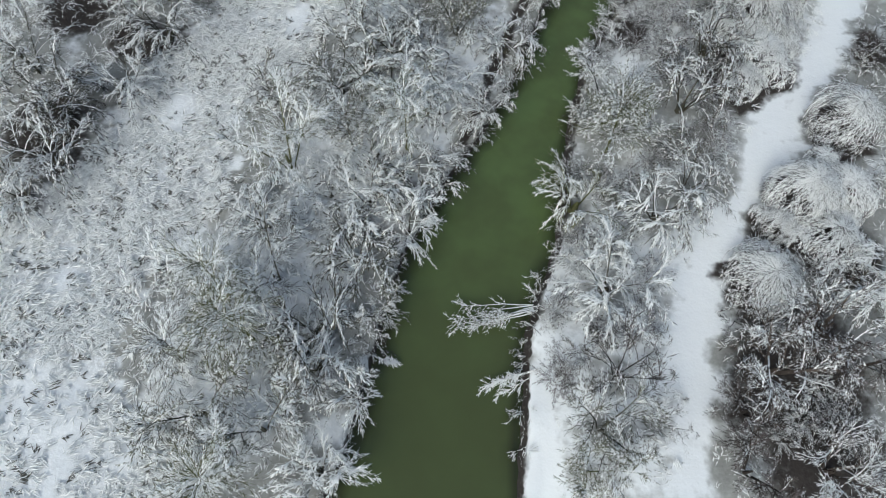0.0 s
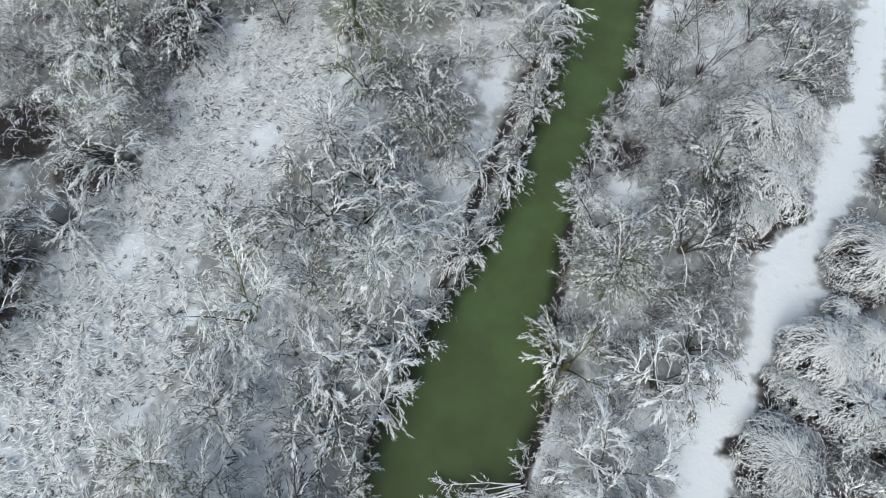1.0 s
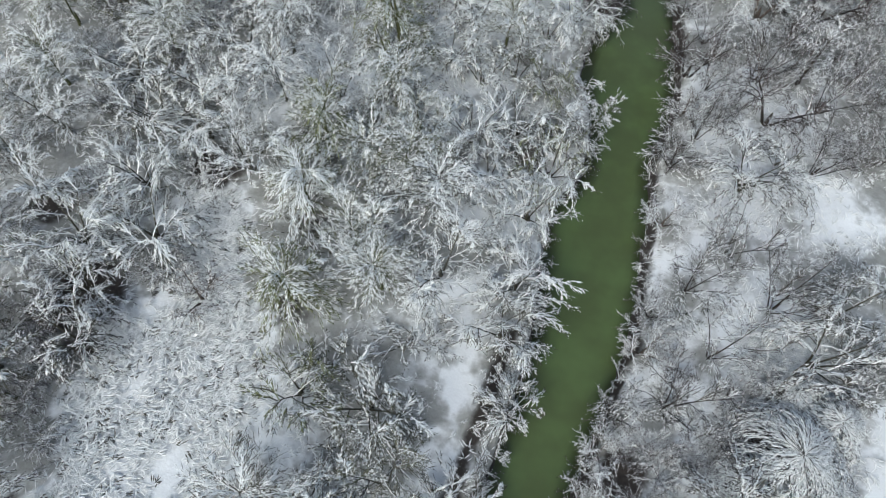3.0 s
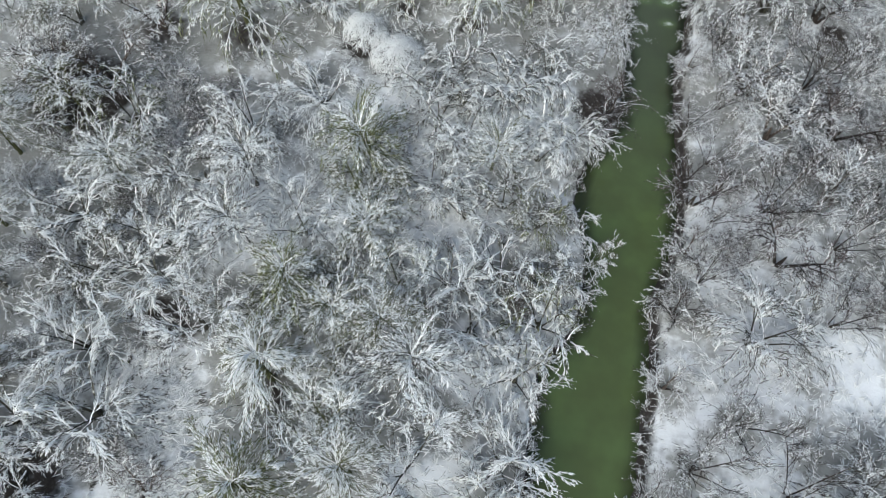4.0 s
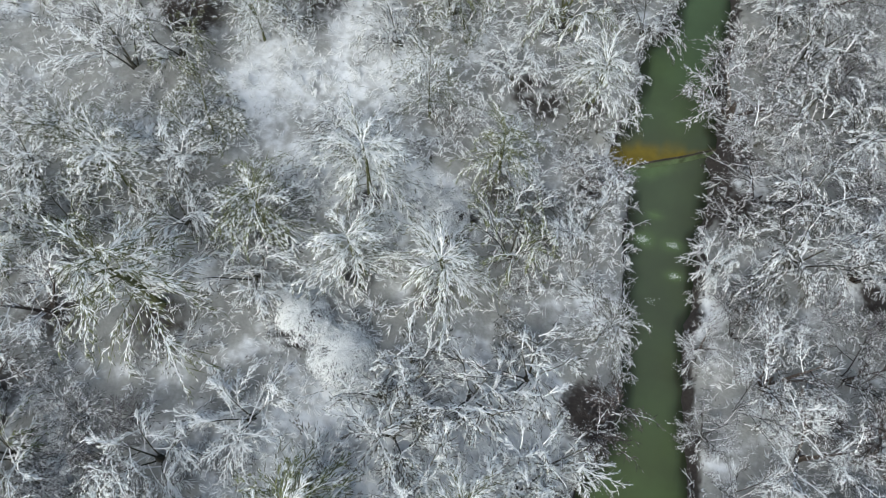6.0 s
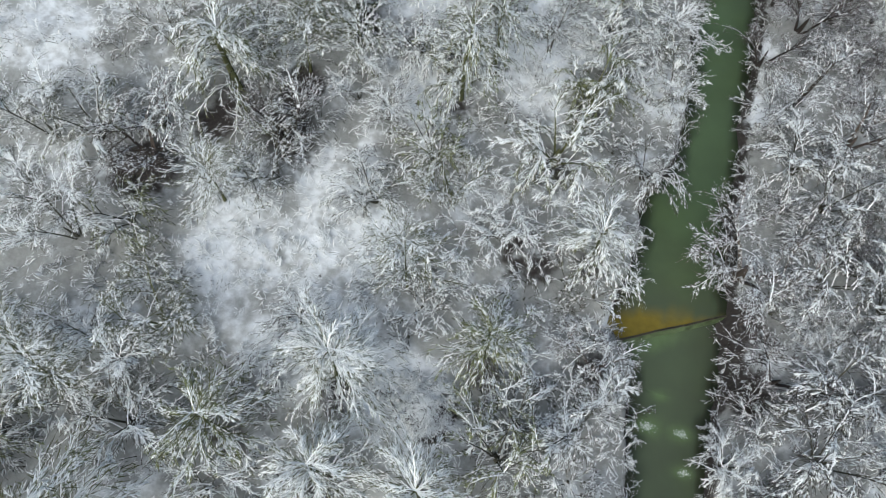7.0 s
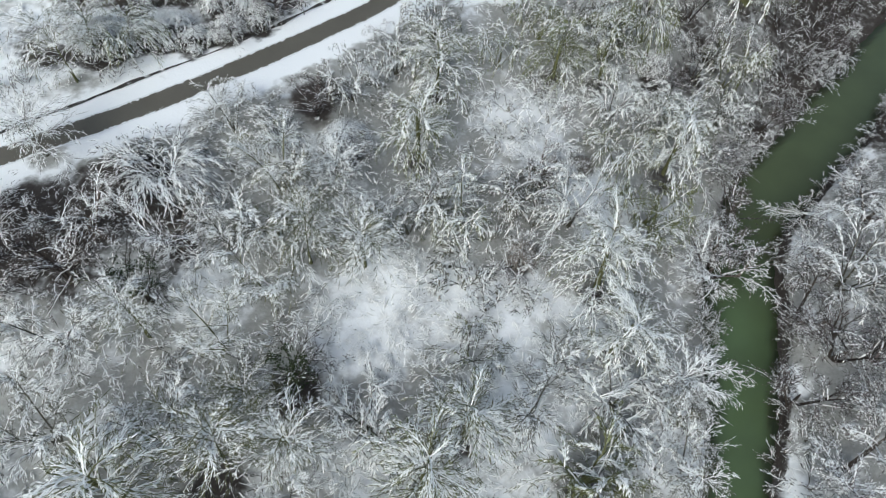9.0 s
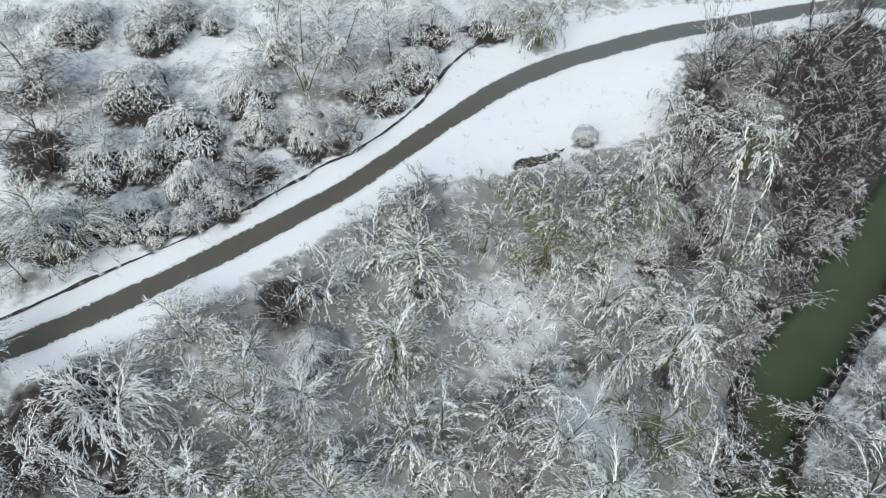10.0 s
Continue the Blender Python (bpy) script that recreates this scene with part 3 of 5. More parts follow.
class Wood:
    """Branches of three flat sides, the broad one on top, gathered into one mesh."""

    def __init__(self):
        self.v, self.f = [], []

    def branch(self, pts, r0, r1):
        n, at = len(pts), len(self.v)
        for i in range(n - 1):
            d = (pts[i + 1] - pts[max(i - 1, 0)]).normalized()
            side = d.cross(Vector((0, 0, 1)))
            side = side.normalized() if side.length > 0.05 else Vector((1, 0, 0))
            top = side.cross(d)
            r = r0 + (r1 - r0) * i / (n - 1)
            self.v += [pts[i] + side * r + top * r * 0.25, pts[i] - side * r + top * r * 0.25, pts[i] - top * r * 1.1]
        self.v.append(pts[-1])
        for i in range(n - 2):
            a = at + 3 * i
            for j in range(3):
                k = (j + 1) % 3
                self.f += [(a + j, a + 3 + j, a + 3 + k), (a + j, a + 3 + k, a + k)]
        a, tip = at + 3 * (n - 2), at + 3 * (n - 1)
        self.f += [(a, tip, a + 1), (a + 1, tip, a + 2), (a + 2, tip, a)]

    def shoot(self, pts, r0, r1):
        """A thin shoot: a strip that tapers along its points."""
        n, at = len(pts), len(self.v)
        for i in range(n - 1):
            d = pts[i + 1] - pts[max(i - 1, 0)]
            side = Vector((d.y, -d.x, 0.25 * d.length))
            side = side.normalized() * (r0 + (r1 - r0) * i / (n - 1)) if side.length > 1e-3 else Vector((r0, 0, 0))
            self.v += [pts[i] + side, pts[i] - side]
        self.v.append(pts[-1])
        for i in range(n - 2):
            a = at + 2 * i
            self.f += [(a, a + 2, a + 3), (a, a + 3, a + 1)]
        self.f.append((at + 2 * n - 4, at + 2 * n - 2, at + 2 * n - 3))

    def flake(self, a, b, r):
        """A clump of snow on a twig from a to b, broadest before its middle, with a ridge."""
        d = b - a
        side = Vector((d.y, -d.x, 0))
        side = side.normalized() if side.length > 1e-3 else Vector((1, 0, 0))
        m = a + d * 0.45 - Vector((0, 0, r * 0.45))
        n = len(self.v)
        self.v += [a, m + side * r, m - side * r, b]
        self.f += [(n, n + 1, n + 3), (n, n + 3, n + 2)]

    def mesh(self, name, material):
        return mesh_of(name, [tuple(p) for p in self.v], self.f, material)


def joined(name, woods, mats):
    """Several Woods as one mesh, each in its own material."""
    v, f, k = [], [], []
    for i, w in enumerate(woods):
        n = len(v)
        v += [tuple(p) for p in w.v]
        f += [tuple(a + n for a in t) for t in w.f]
        k += [i] * len(w.f)
    me = mesh_of(name, v, f, mats[0])
    for m in mats[1:]:
        me.materials.append(m)
    me.polygons.foreach_set("material_index", np.array(k, np.int32))
    return me


def bearing(az, el):
    return Vector((math.cos(az) * math.cos(el), math.sin(az) * math.cos(el), math.sin(el)))


def sweep(start, az, el, length, droop, steps, rng, curl=0.0):
    """Points of a branch that sets out at az, el and bends down by droop on its way."""
    pts, p = [start], start.copy()
    for i in range(steps):
        s = (i + 0.5) / steps
        p = p + bearing(az + curl * s + rng.uniform(-0.1, 0.1), el - droop * s ** 1.4 + rng.uniform(-0.07, 0.07)) * (length / steps)
        pts.append(p.copy())
    return pts


def on_way(pts, s):
    u = s * (len(pts) - 1)
    i = min(int(u), len(pts) - 2)
    d = pts[i + 1] - pts[i]
    return pts[i].lerp(pts[i + 1], u - i), math.atan2(d.y, d.x), math.asin(max(-1, min(1, d.z / max(d.length, 1e-6))))


def arching_tree(seed, stems=5, limbs=36, high=1.0, low=0.2, rise=0.6, droop=1.1, taper=0.45, branchlets=7, twigs=4, width=0.032, limb_r=0.05, stem_r=0.1, bare=0.25, crook=0.6, clump=0.2, splay=0.5, radius=4.5, plume=0.3, spread=0.42, weep=0.35, laden=0.12):
    """Stems that carry long bowed limbs; each limb bears side branches, each of those twigs. bare: the share that has shed its snow."""
    rng = random.Random(seed)
    wood, twig, thick = Wood(), Wood(), Wood()
    each = limbs // stems
    for s in range(stems):
        az0 = 6.283 * s / stems + rng.uniform(-0.4, 0.4)
        tilt = splay * rng.uniform(0.4, 1.0) if stems > 1 else rng.uniform(0, 0.06)
        foot = Vector((math.cos(az0), math.sin(az0), 0)) * (0.2 if stems > 1 else 0) + Vector((0, 0, -0.1))
        stem = sweep(foot, az0, 1.57 - tilt, high * radius * rng.uniform(0.8, 1.1), tilt * 0.9, 5, rng)
        wood.branch(stem, stem_r, stem_r * 0.3)
        for i in range(each):
            f = low + (1 - low) * (i + rng.uniform(0.2, 1.0)) / each
            p, _, _ = on_way(stem, min(f, 0.99))
            az = i * 2.4 + s * 1.7 + rng.uniform(-0.5, 0.5)
            if stems > 1:
                az = az0 + rng.uniform(-1, 1) * (1.3 + 0.9 * f) + (3.14 if rng.random() < 0.22 else 0)
            lobe = 1 + 0.2 * math.sin(2 * az + seed) + 0.12 * math.sin(5 * az + seed * 3)
            reach = radius * lobe * (1.15 - taper * f) * rng.uniform(0.7, 1.12) - 0.6 * math.hypot(p.x, p.y)
            line = sweep(p, az, rise * rng.uniform(0.5, 1.4) + 0.25 * f, max(reach, 1.0), droop * rng.uniform(0.7, 1.25), 5, rng, rng.uniform(-1, 1) * crook)
            load = rng.random()
            heavy = bare < 0.5 and load > 1 - laden
            (wood if load < bare * 0.8 else twig if load < bare + 0.3 * (1 - bare) else thick).branch(line, limb_r * rng.uniform(0.7, 1.2), limb_r * 0.4)
            for j in range(branchlets):
                u = 0.14 + 0.86 * (j + rng.random()) / branchlets
                q, a, e = on_way(line, min(u, 0.99))
                side = (1 if j % 2 else -1) * rng.uniform(0.5, 1.5) * spread
                span = max(reach, 1.5) * rng.uniform(plume * 0.5, plume * 1.3) * (1.15 - 0.6 * u)
                sub = sweep(q, a + side, e + rng.uniform(-0.2, 0.5), span, droop * rng.uniform(0.5, 1.3), 2, rng, -side * 0.6 + rng.uniform(-0.6, 0.6))
                shed = rng.random() < bare * (0.35 + 1.3 * (load < 0.5))
                (wood if shed else twig).shoot(sub, width * rng.uniform(0.6, 1.1), width * 0.4)
                for k in range(2):
                    # bare shoots below the laden ones
                    q2, c, d = on_way(sub, rng.uniform(0.0, 0.6))
                    q2 = q2 + Vector((rng.uniform(-0.15, 0.15), rng.uniform(-0.15, 0.15), -rng.uniform(0.05, 0.4)))
                    wood.flake(q2, q2 + bearing(c + rng.uniform(-0.6, 0.6), d - rng.uniform(0, 0.5)) * rng.uniform(0.1, 0.22) * radius, width * rng.uniform(0.6, 1.3))
                for k in range(twigs):
                    q2, c, d = on_way(sub, min(0.99, 0.05 + 0.95 * (k + rng.random()) / twigs))
                    turn = (1 if k % 2 else -1) * rng.uniform(0.05, 0.8) * (0.3 + spread)
                    n = bearing(c + turn, d + rng.uniform(-0.6, 0.35) - weep * rng.random()) * rng.uniform(0.04, 0.1) * radius
                    q2 = q2 + Vector((0, 0, 0.02))
                    if shed and rng.random() < 0.55:
                        wood.flake(q2, q2 + n * 1.3, width * rng.uniform(0.35, 0.6))
                    else:
                        (thick if heavy else twig).flake(q2, q2 + n, width * rng.uniform(0.7, 1.5) * (1.35 if heavy else 1.0))
                if rng.random() < clump and not shed:
                    tip = sub[-1]
                    twig.flake(tip - bearing(a, 0) * 0.12, tip + bearing(a + rng.uniform(-0.6, 0.6), -0.5) * 0.22, width * rng.uniform(1.3, 2.2))
    return wood, twig, thick


def mop(seed, strands, lobes=6, radius=4.5, high=0.72, width=0.028, frizz=0.7):
    """A bush of several overlapping domes, its shoots bowed outward by snow, with dark gaps between."""
    rng = random.Random(seed)
    wood, twig = Wood(), Wood()
    for i in range(16):
        wood.branch(sweep(Vector((rng.uniform(-0.3, 0.3), rng.uniform(-0.3, 0.3), -0.1)), rng.uniform(0, 6.3), radians(rng.uniform(35, 85)), radius * 0.8, 0.8, 5, rng), 0.06, 0.02)
    domes = [(rng.uniform(-0.1, 0.1) * radius, rng.uniform(-0.1, 0.1) * radius, radius * (0.66 if lobes else 0.95), 1.0)]
    for i in range(lobes):
        a, r = 6.283 * i / lobes + rng.uniform(-0.4, 0.4), radius * rng.uniform(0.3, 0.5)
        domes.append((math.cos(a) * (radius - r), math.sin(a) * (radius - r), r, rng.uniform(0.75, 1.15)))
    weight = [d[2] ** 2 for d in domes]
    for i in range(strands):
        cx, cy, r, tall = rng.choices(domes, weight)[0]
        # shoots hang together in locks, with gaps between the locks
        lock = random.Random(seed * 1000 + int(cx * 100) + rng.randrange(int(26 + 14 * r)))
        az, a0, out = lock.uniform(0, 6.283), max(0.0, 90 * lock.random() ** 0.7 - 6), lock.uniform(0.82, 1.08)
        if rng.random() < 0.14:
            az, a0, out = rng.uniform(0, 6.283), rng.uniform(0, 12), 1.0
        wide = 0.13 / max(0.25, math.sin(radians(a0 + 8)))
        az, a0, out = az + rng.gauss(0, wide), max(0, a0 + rng.gauss(0, 5)), out + rng.gauss(0, 0.04)
        span, turn = rng.uniform(14, 34), rng.gauss(0, 0.3)
        pts = []
        for k in range(3):
            t = k / 2
            th, a = radians(min(a0 + span * t, 112)), az + turn * t
            rr = r * out * (1 + 0.06 * t)
            pts.append(Vector((math.sin(th) * math.cos(a) * rr + cx, math.sin(th) * math.sin(a) * rr + cy, max(0.05, math.cos(th) * rr * high * tall * 1.25 + radius * 0.22))))
        m = pts[1]
        if any(math.hypot(m.x - d[0], m.y - d[1]) < d[2] * 0.75 and d != (cx, cy, r, tall) and m.z < d[2] * high * d[3] for d in domes):
            continue
        laden = rng.random() < 0.66
        (twig if laden else wood).shoot(pts, width * rng.uniform(0.6, 1.1), width * 0.4)
        for k in range(4 if laden else 2):
            q, c, d = on_way(pts, min(0.99, (k + rng.random()) / 4))
            twig.flake(q, q + bearing(c + (1 if k % 2 else -1) * rng.uniform(0.1, 1.0) * frizz, d + rng.uniform(-0.3, 0.2)) * rng.uniform(0.25, 0.6), width * rng.uniform(0.8, 1.7))
    return wood, twig


def bole(seed, height, r, bend=0.12):
    """A trunk with a flared foot that tapers to where the limbs set out."""
    rng = random.Random(seed)
    v, f, n = [], [], 7
    rings = [(0, -0.3, 1.5), (1, 0.05, 1.15), (2, height * 0.5, 0.8), (3, height, 0.5), (4, height + 0.35, 0.15)]
    lean = Vector((rng.uniform(-bend, bend), rng.uniform(-bend, bend)))
    for i, z, s in rings:
        for k in range(n):
            a = 6.283 * k / n
            w = r * s * (1 + 0.18 * math.sin(2 * a + seed) + rng.uniform(-0.08, 0.08))
            v.append((math.cos(a) * w + lean.x * z, math.sin(a) * w + lean.y * z, z))
    for i in range(len(rings) - 1):
        for k in range(n):
            f.append((i * n + k, i * n + (k + 1) % n, (i + 1) * n + (k + 1) % n, (i + 1) * n + k))
    return v, f


# ---- ground, one sheet to the horizon ----
CLEARINGS = [(-40.3, 186.2, 3), (-21.7, 170.7, 2.6), (-24.3, 164.4, 2.6), (-29.9, 159.3, 3.2), (-7.5, 217.5, 4), (-9.4, 193.5, 4), (-16.2, 192.3, 4), (6.9, 186.1, 1.8), (4.7, 172.4, 1.8), (-5.5, 75.3, 2.4), (-4.6, 59.5, 2), (-4.9, 48.2, 2),
             (16.6, 72.2, 4), (12.0, 56.6, 3.4), (10.8, 64.8, 2.6), (14.6, 82.2, 4), (-56.2, 176.9, 5), (-33, 78, 5), (-31, 63, 6), (34, 94, 6), (-29.8, 157.3, 3), (-35, 148.5, 3.5), (-4.8, 155.8, 2.5), (-63, 168, 8), (-8.9, 137.4, 2), (-13, 216.6, 5), (-2, 208.5, 4),
             (-23.5, 188.4, 5), (-12.4, 191.5, 5), (3.3, 133, 2.2), (16.5, 132, 2.2), (-26.4, 120.2, 3), (-17.5, 116, 2), (-58, 250, 9), (-73, 252, 8), (-54, 240, 5), (-46, 236, 4), (-26, 268, 5), (-70.5, 217, 5), (21, 88, 4)]


DARK_SOIL = [
    (34.4, 127.3, 2.6), (4.8, 120.7, 4), (-5.2, 155.9, 4), (38.0, 35.6, 5), (-54.5, 230.4, 3.5), (-62.4, 224.5, 4), (-70.1, 221.6, 4), (-55.2, 218.2, 3),
    (-49.9, 252.2, 3), (33, 21, 9), (36, 13, 8), (12, 61.5, 4), (32.7, 248, 9), (13, 254, 6), (33, 138, 2.4), (-52, 195, 7),
    (-69, 214, 6), (-54, 48, 6), (42, 65, 4),
]
# bare soil, and shade below bushes and at the weir painted as soil
SOIL_AND_SHADE = [
    (-54.2, 229.4, 4), (-61.9, 223.5, 3.6), (-39.7, 233.9, 3.8), (-50.0, 224.2, 3.2), (-44.3, 228.8, 2.6), (-55.5, 188.4, 5), (-62.5, 185.7, 4.5), (-33.3, 169.7, 3.4), (-46.5, 193.8, 2.6),
    (-40.8, 162.3, 3), (-46.4, 155.3, 4.2), (-44.0, 65.4, 3.6), (-35.2, 84.6, 3.4), (-50.6, 108.7, 3.2), (-49.9, 76.3, 3.2),
    (-50, 31, 6), (-45, 45, 4.5), (-42, 68, 5), (-54, 108, 7), (-34, 84, 3.5), (27.5, 123.5, 2.4), (17, 153, 4), (16, 148.5, 3.5),
    (18.5, 146, 3.5), (-34, 165, 4), (-29, 179, 3.5), (-60, 188, 9), (31, 260, 7), (40, 270, 8), (11.5, 237, 3), (-72, 226, 5), (-36.5, 212, 3.5),
    (-38, 234, 2.5), (-31, 243, 2.2),
]
DARK_PATCHES = DARK_SOIL + SOIL_AND_SHADE
BANK_TOP = [(-6.4, 41.5), (-5.4, 47), (-4.9, 53), (-4.3, 59), (-3.6, 64), (-2.9, 69), (-2.5, 74), (-3.0, 79)]
MUD_LINE = [(-4.4, 41), (-3.6, 47), (-2.7, 53), (-1.8, 60), (-0.4, 67), (0.6, 73)]


ROCKS = [(-45.1, 235), (-43.5, 237), (-47.5, 238), (-41, 240.5), (-38.4, 238), (-36, 239), (-32.5, 245), (-50, 236.8), (-41.2, 234.3)]
LOW_BANKS = [
    (-4.1, 66.6, 1.4), (-4.7, 62.4, 1.2), (-5.1, 58.4, 1.5), (-4.9, 48.2, 1.5), (1.1, 90.2, 1.8), (17.4, 100.2, 1.6), (8.6, 20, 2), (9.8, 15.6, 3), (9.6, 11, 2.6),
    (10.6, 6.6, 3), (10, 24, 2), (11.1, 19, 2.5), (-9.2, 13.2, 1.5), (-9.3, 6.5, 1.8), (-6, 47.5, 1.4), (-3.4, 70.4, 1.6),
]
HIGH_BANKS = [
    (-3.8, 65.3, 1.8), (14.6, 73, 2), (16.4, 83, 3.2), (19, 82, 2.5), (10, 62.5, 1.5), (0.4, 88, 2), (17, 87.4, 2.5), (3.3, 132.2, 2), (16.3, 131.8, 1.8),
    (2.7, 107.5, 1.8), (17.5, 117.5, 1.6), (21.6, 192.3, 1.8), (26, 217, 2.6), (23.5, 211, 2.6), (33.5, 228, 2.5), (29.7, 223, 2.5),
]
SNOWY_BANKS = LOW_BANKS + HIGH_BANKS
DEEP_SNOW = [
    (-8.8, 50.2, 6), (-18.5, 41.2, 6), (17.8, 182.5, 4), (-9.3, 179.5, 7), (9.2, 182.6, 5), (-26.1, 186.7, 4), (-19.2, 171.9, 5), (25.7, 101.0, 9), (29.7, 93.2, 7),
    (20.5, 107.4, 6), (-5.9, 73.4, 5), (-0.3, 90.4, 5), (-13, 44, 7), (-16, 49, 6), (4, 92, 6), (24, 96, 6), (6, 67, 4),
]
BRUSH_SNOW = [
    (-43, 254, 4), (-14, 108, 15), (0, 88, 8), (-2, 118, 8), (-30, 98, 8), (-22, 190, 8), (-4, 190, 8), (-13, 216, 6), (-2, 208, 5.5),
    (-34, 150, 7), (-25, 154, 7), (-24, 142, 7), (-16, 138.6, 6), (-20, 60, 6), (31, 66, 8), (26, 78, 6), (-21, 10, 9), (-20, 22, 9), (-16, 33, 8),
]
WHITE_PATCHES = DEEP_SNOW + BRUSH_SNOW


def white_patch(x, y):
    """1 where the snow lies thickest on the brush."""
    d = np.zeros(np.shape(x))
    for cx, cy, r in WHITE_PATCHES:
        d = np.maximum(d, 1 - ease(r * 0.6, r * 1.2, np.hypot(np.asarray(x) - cx, np.asarray(y) - cy)))
    return d


def dark_patch(x, y):
    """1 where the wood is dark brown and holds little snow."""
    d = np.zeros(np.shape(x))
    for cx, cy, r in DARK_PATCHES:
        d = np.maximum(d, 1 - ease(r * 0.5, r * 1.15, np.hypot(np.asarray(x) - cx, np.asarray(y) - cy)))
    # the east bank above the bend of the stream is darker all along
    d = np.maximum(d, 0.22 * ease(16, 20, x) * ease(98, 106, y) * (1 - ease(228, 236, y)))
    return np.maximum(d, 0.5 * ease(0, 12, x) * ease(222, 234, y) + 0.4 * ease(20, 27, x) * ease(206, 216, y))


def open_ground(x, y):
    """1 where snow lies open, 0 among the trees."""
    x, y = np.asarray(x, float), np.asarray(y, float)
    jx, jy = x + 1.2 * wobble(x, y, 6, 8) + 0.5 * wobble(x, y, 2.3, 1), y + 1.2 * wobble(x, y, 6, 9) + 0.5 * wobble(x, y, 2.2, 6)
    o = np.where(inside(MEADOW, jx, jy) | inside(FIELD, jx, jy), 1.0, 0.0)
    for cx, cy, r in CLEARINGS:
        o = np.maximum(o, 0.46 - 0.46 * ease(r * 0.2, r * 1.3, np.hypot((jx - cx) * (1 + 0.3 * math.sin(cx)), (jy - cy) * (1 - 0.25 * math.sin(cx * 2))) + 1.3 * wobble(x, y, 3.7, cx)))
    for cx, cy, r in SNOWY_BANKS:
        o = np.maximum(o, 0.78 - 0.78 * ease(r * 0.5, r * 1.15, np.hypot(jx - cx, jy - cy) + 0.6 * wobble(x, y, 3.1, cy)))
    way, _ = along(PATH_LINE, jx, jy, PATH_HALF)
    o = np.maximum(o, 1 - ease(-0.3, 0.6, way))
    top, _ = along(BANK_TOP, jx, jy)
    o = np.maximum(o, 0.62 - 0.62 * ease(0.5, 1.7, top))
    road, side = along(ROAD_LINE, x, y)
    o = np.maximum(o, 1 - ease(4.0, 5.5, road + 0.8 * wobble(x, y, 5, 4)))
    return o


def build_ground():
    ys = np.concatenate([[-1500, -300, -120], np.arange(-45, 330, 1.0), [345, 380, 450, 700, 1500]])
    u = np.linspace(0, 1, 120)
    off = np.array([-2.6, -2, -1.5, -1.1, -0.8, -0.5, -0.2, 0.1, 0.5, 1.2])
    yc = np.clip(ys, -60, 320)
    xw, xe = bank(WEST_BANK, yc)[:, None], bank(EAST_BANK, yc)[:, None]
    xs = np.concatenate([np.full((len(ys), 1), -1500.0), np.full((len(ys), 1), -400.0), -150 + (xw - 3.4 + 150) * u[None], xw + off[None],
                         xw + (xe - xw) * np.array([[0.3, 0.5, 0.7]]), xe - off[None, ::-1], xe + 3.4 + (125 - xe - 3.4) * np.linspace(0, 1, 62)[None],
                         np.full((len(ys), 1), 400.0), np.full((len(ys), 1), 1500.0)], 1)
    y = np.broadcast_to(ys[:, None], xs.shape)
    z = land(xs, y)
    me = mesh_of("ground", np.stack([xs, y, z], -1).reshape(-1, 3), grid_faces(*xs.shape), MAT_GROUND, True)
    free = open_ground(xs, y)
    litter = 1 - free
    meadow = inside(MEADOW, xs, y)
    grass = np.where(meadow, np.clip(0.6 + 0.75 * wobble(xs, y, 13, 6) - 0.7 * ease(8, -2, y) * ease(-20, -30, xs), 0.1, 1), 0) * free
    soil = np.zeros(xs.shape)
    soil = np.maximum(soil, 0.88 * dark_patch(xs, y) * litter)
    litter = litter * (0.75 + 0.3 * wobble(xs, y, 12, 7))
    litter = litter * (1 - 0.5 * white_patch(xs, y))
    litter = litter * (1 - 0.3 * ease(10, 13, xs) * (1 - ease(24, 28, xs)) * ease(45, 55, y) * (1 - ease(92, 100, y)))
    litter = litter * (1 - 0.5 * ease(6, 9, xs) * (1 - ease(22, 25, xs)) * (1 - ease(34, 44, y)))
    road, side = along(ROAD_LINE, xs, y)
    litter = np.where((side > 0) & (y > 200), litter * (0.45 + 0.4 * wobble(xs, y, 17, 2)), litter)
    mud, _ = along(MUD_LINE, xs, y)
    soil = np.maximum(soil, 0.95 * (1 - ease(0.4, 1.0, mud)))
    # bare earth on the steep east bank, widened to paint in its shade
    east = xs - bank(EAST_BANK, np.clip(y, -60, 320))
    soil = np.maximum(soil, np.where(east > -3, 0.8 * (1 - ease(0.2, 1.5, east + 0.6 * wobble(xs, y, 5, 3))), 0))
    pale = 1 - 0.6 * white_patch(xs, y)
    # litter and soil under the crowns also paint in their shade
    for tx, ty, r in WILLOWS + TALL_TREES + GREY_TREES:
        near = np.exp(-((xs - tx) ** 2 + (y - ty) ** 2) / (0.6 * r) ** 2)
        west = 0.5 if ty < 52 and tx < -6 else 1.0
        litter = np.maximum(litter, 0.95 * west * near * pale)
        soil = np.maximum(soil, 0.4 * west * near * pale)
    # brown soil by these trunks, shifted south to paint the shade below them
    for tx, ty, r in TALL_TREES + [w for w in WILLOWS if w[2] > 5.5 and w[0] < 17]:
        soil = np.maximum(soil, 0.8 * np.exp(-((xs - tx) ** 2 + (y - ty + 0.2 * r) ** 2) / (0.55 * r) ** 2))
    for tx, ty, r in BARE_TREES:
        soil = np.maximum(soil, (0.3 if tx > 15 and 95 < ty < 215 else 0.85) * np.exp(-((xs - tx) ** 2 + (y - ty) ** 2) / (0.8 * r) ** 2))
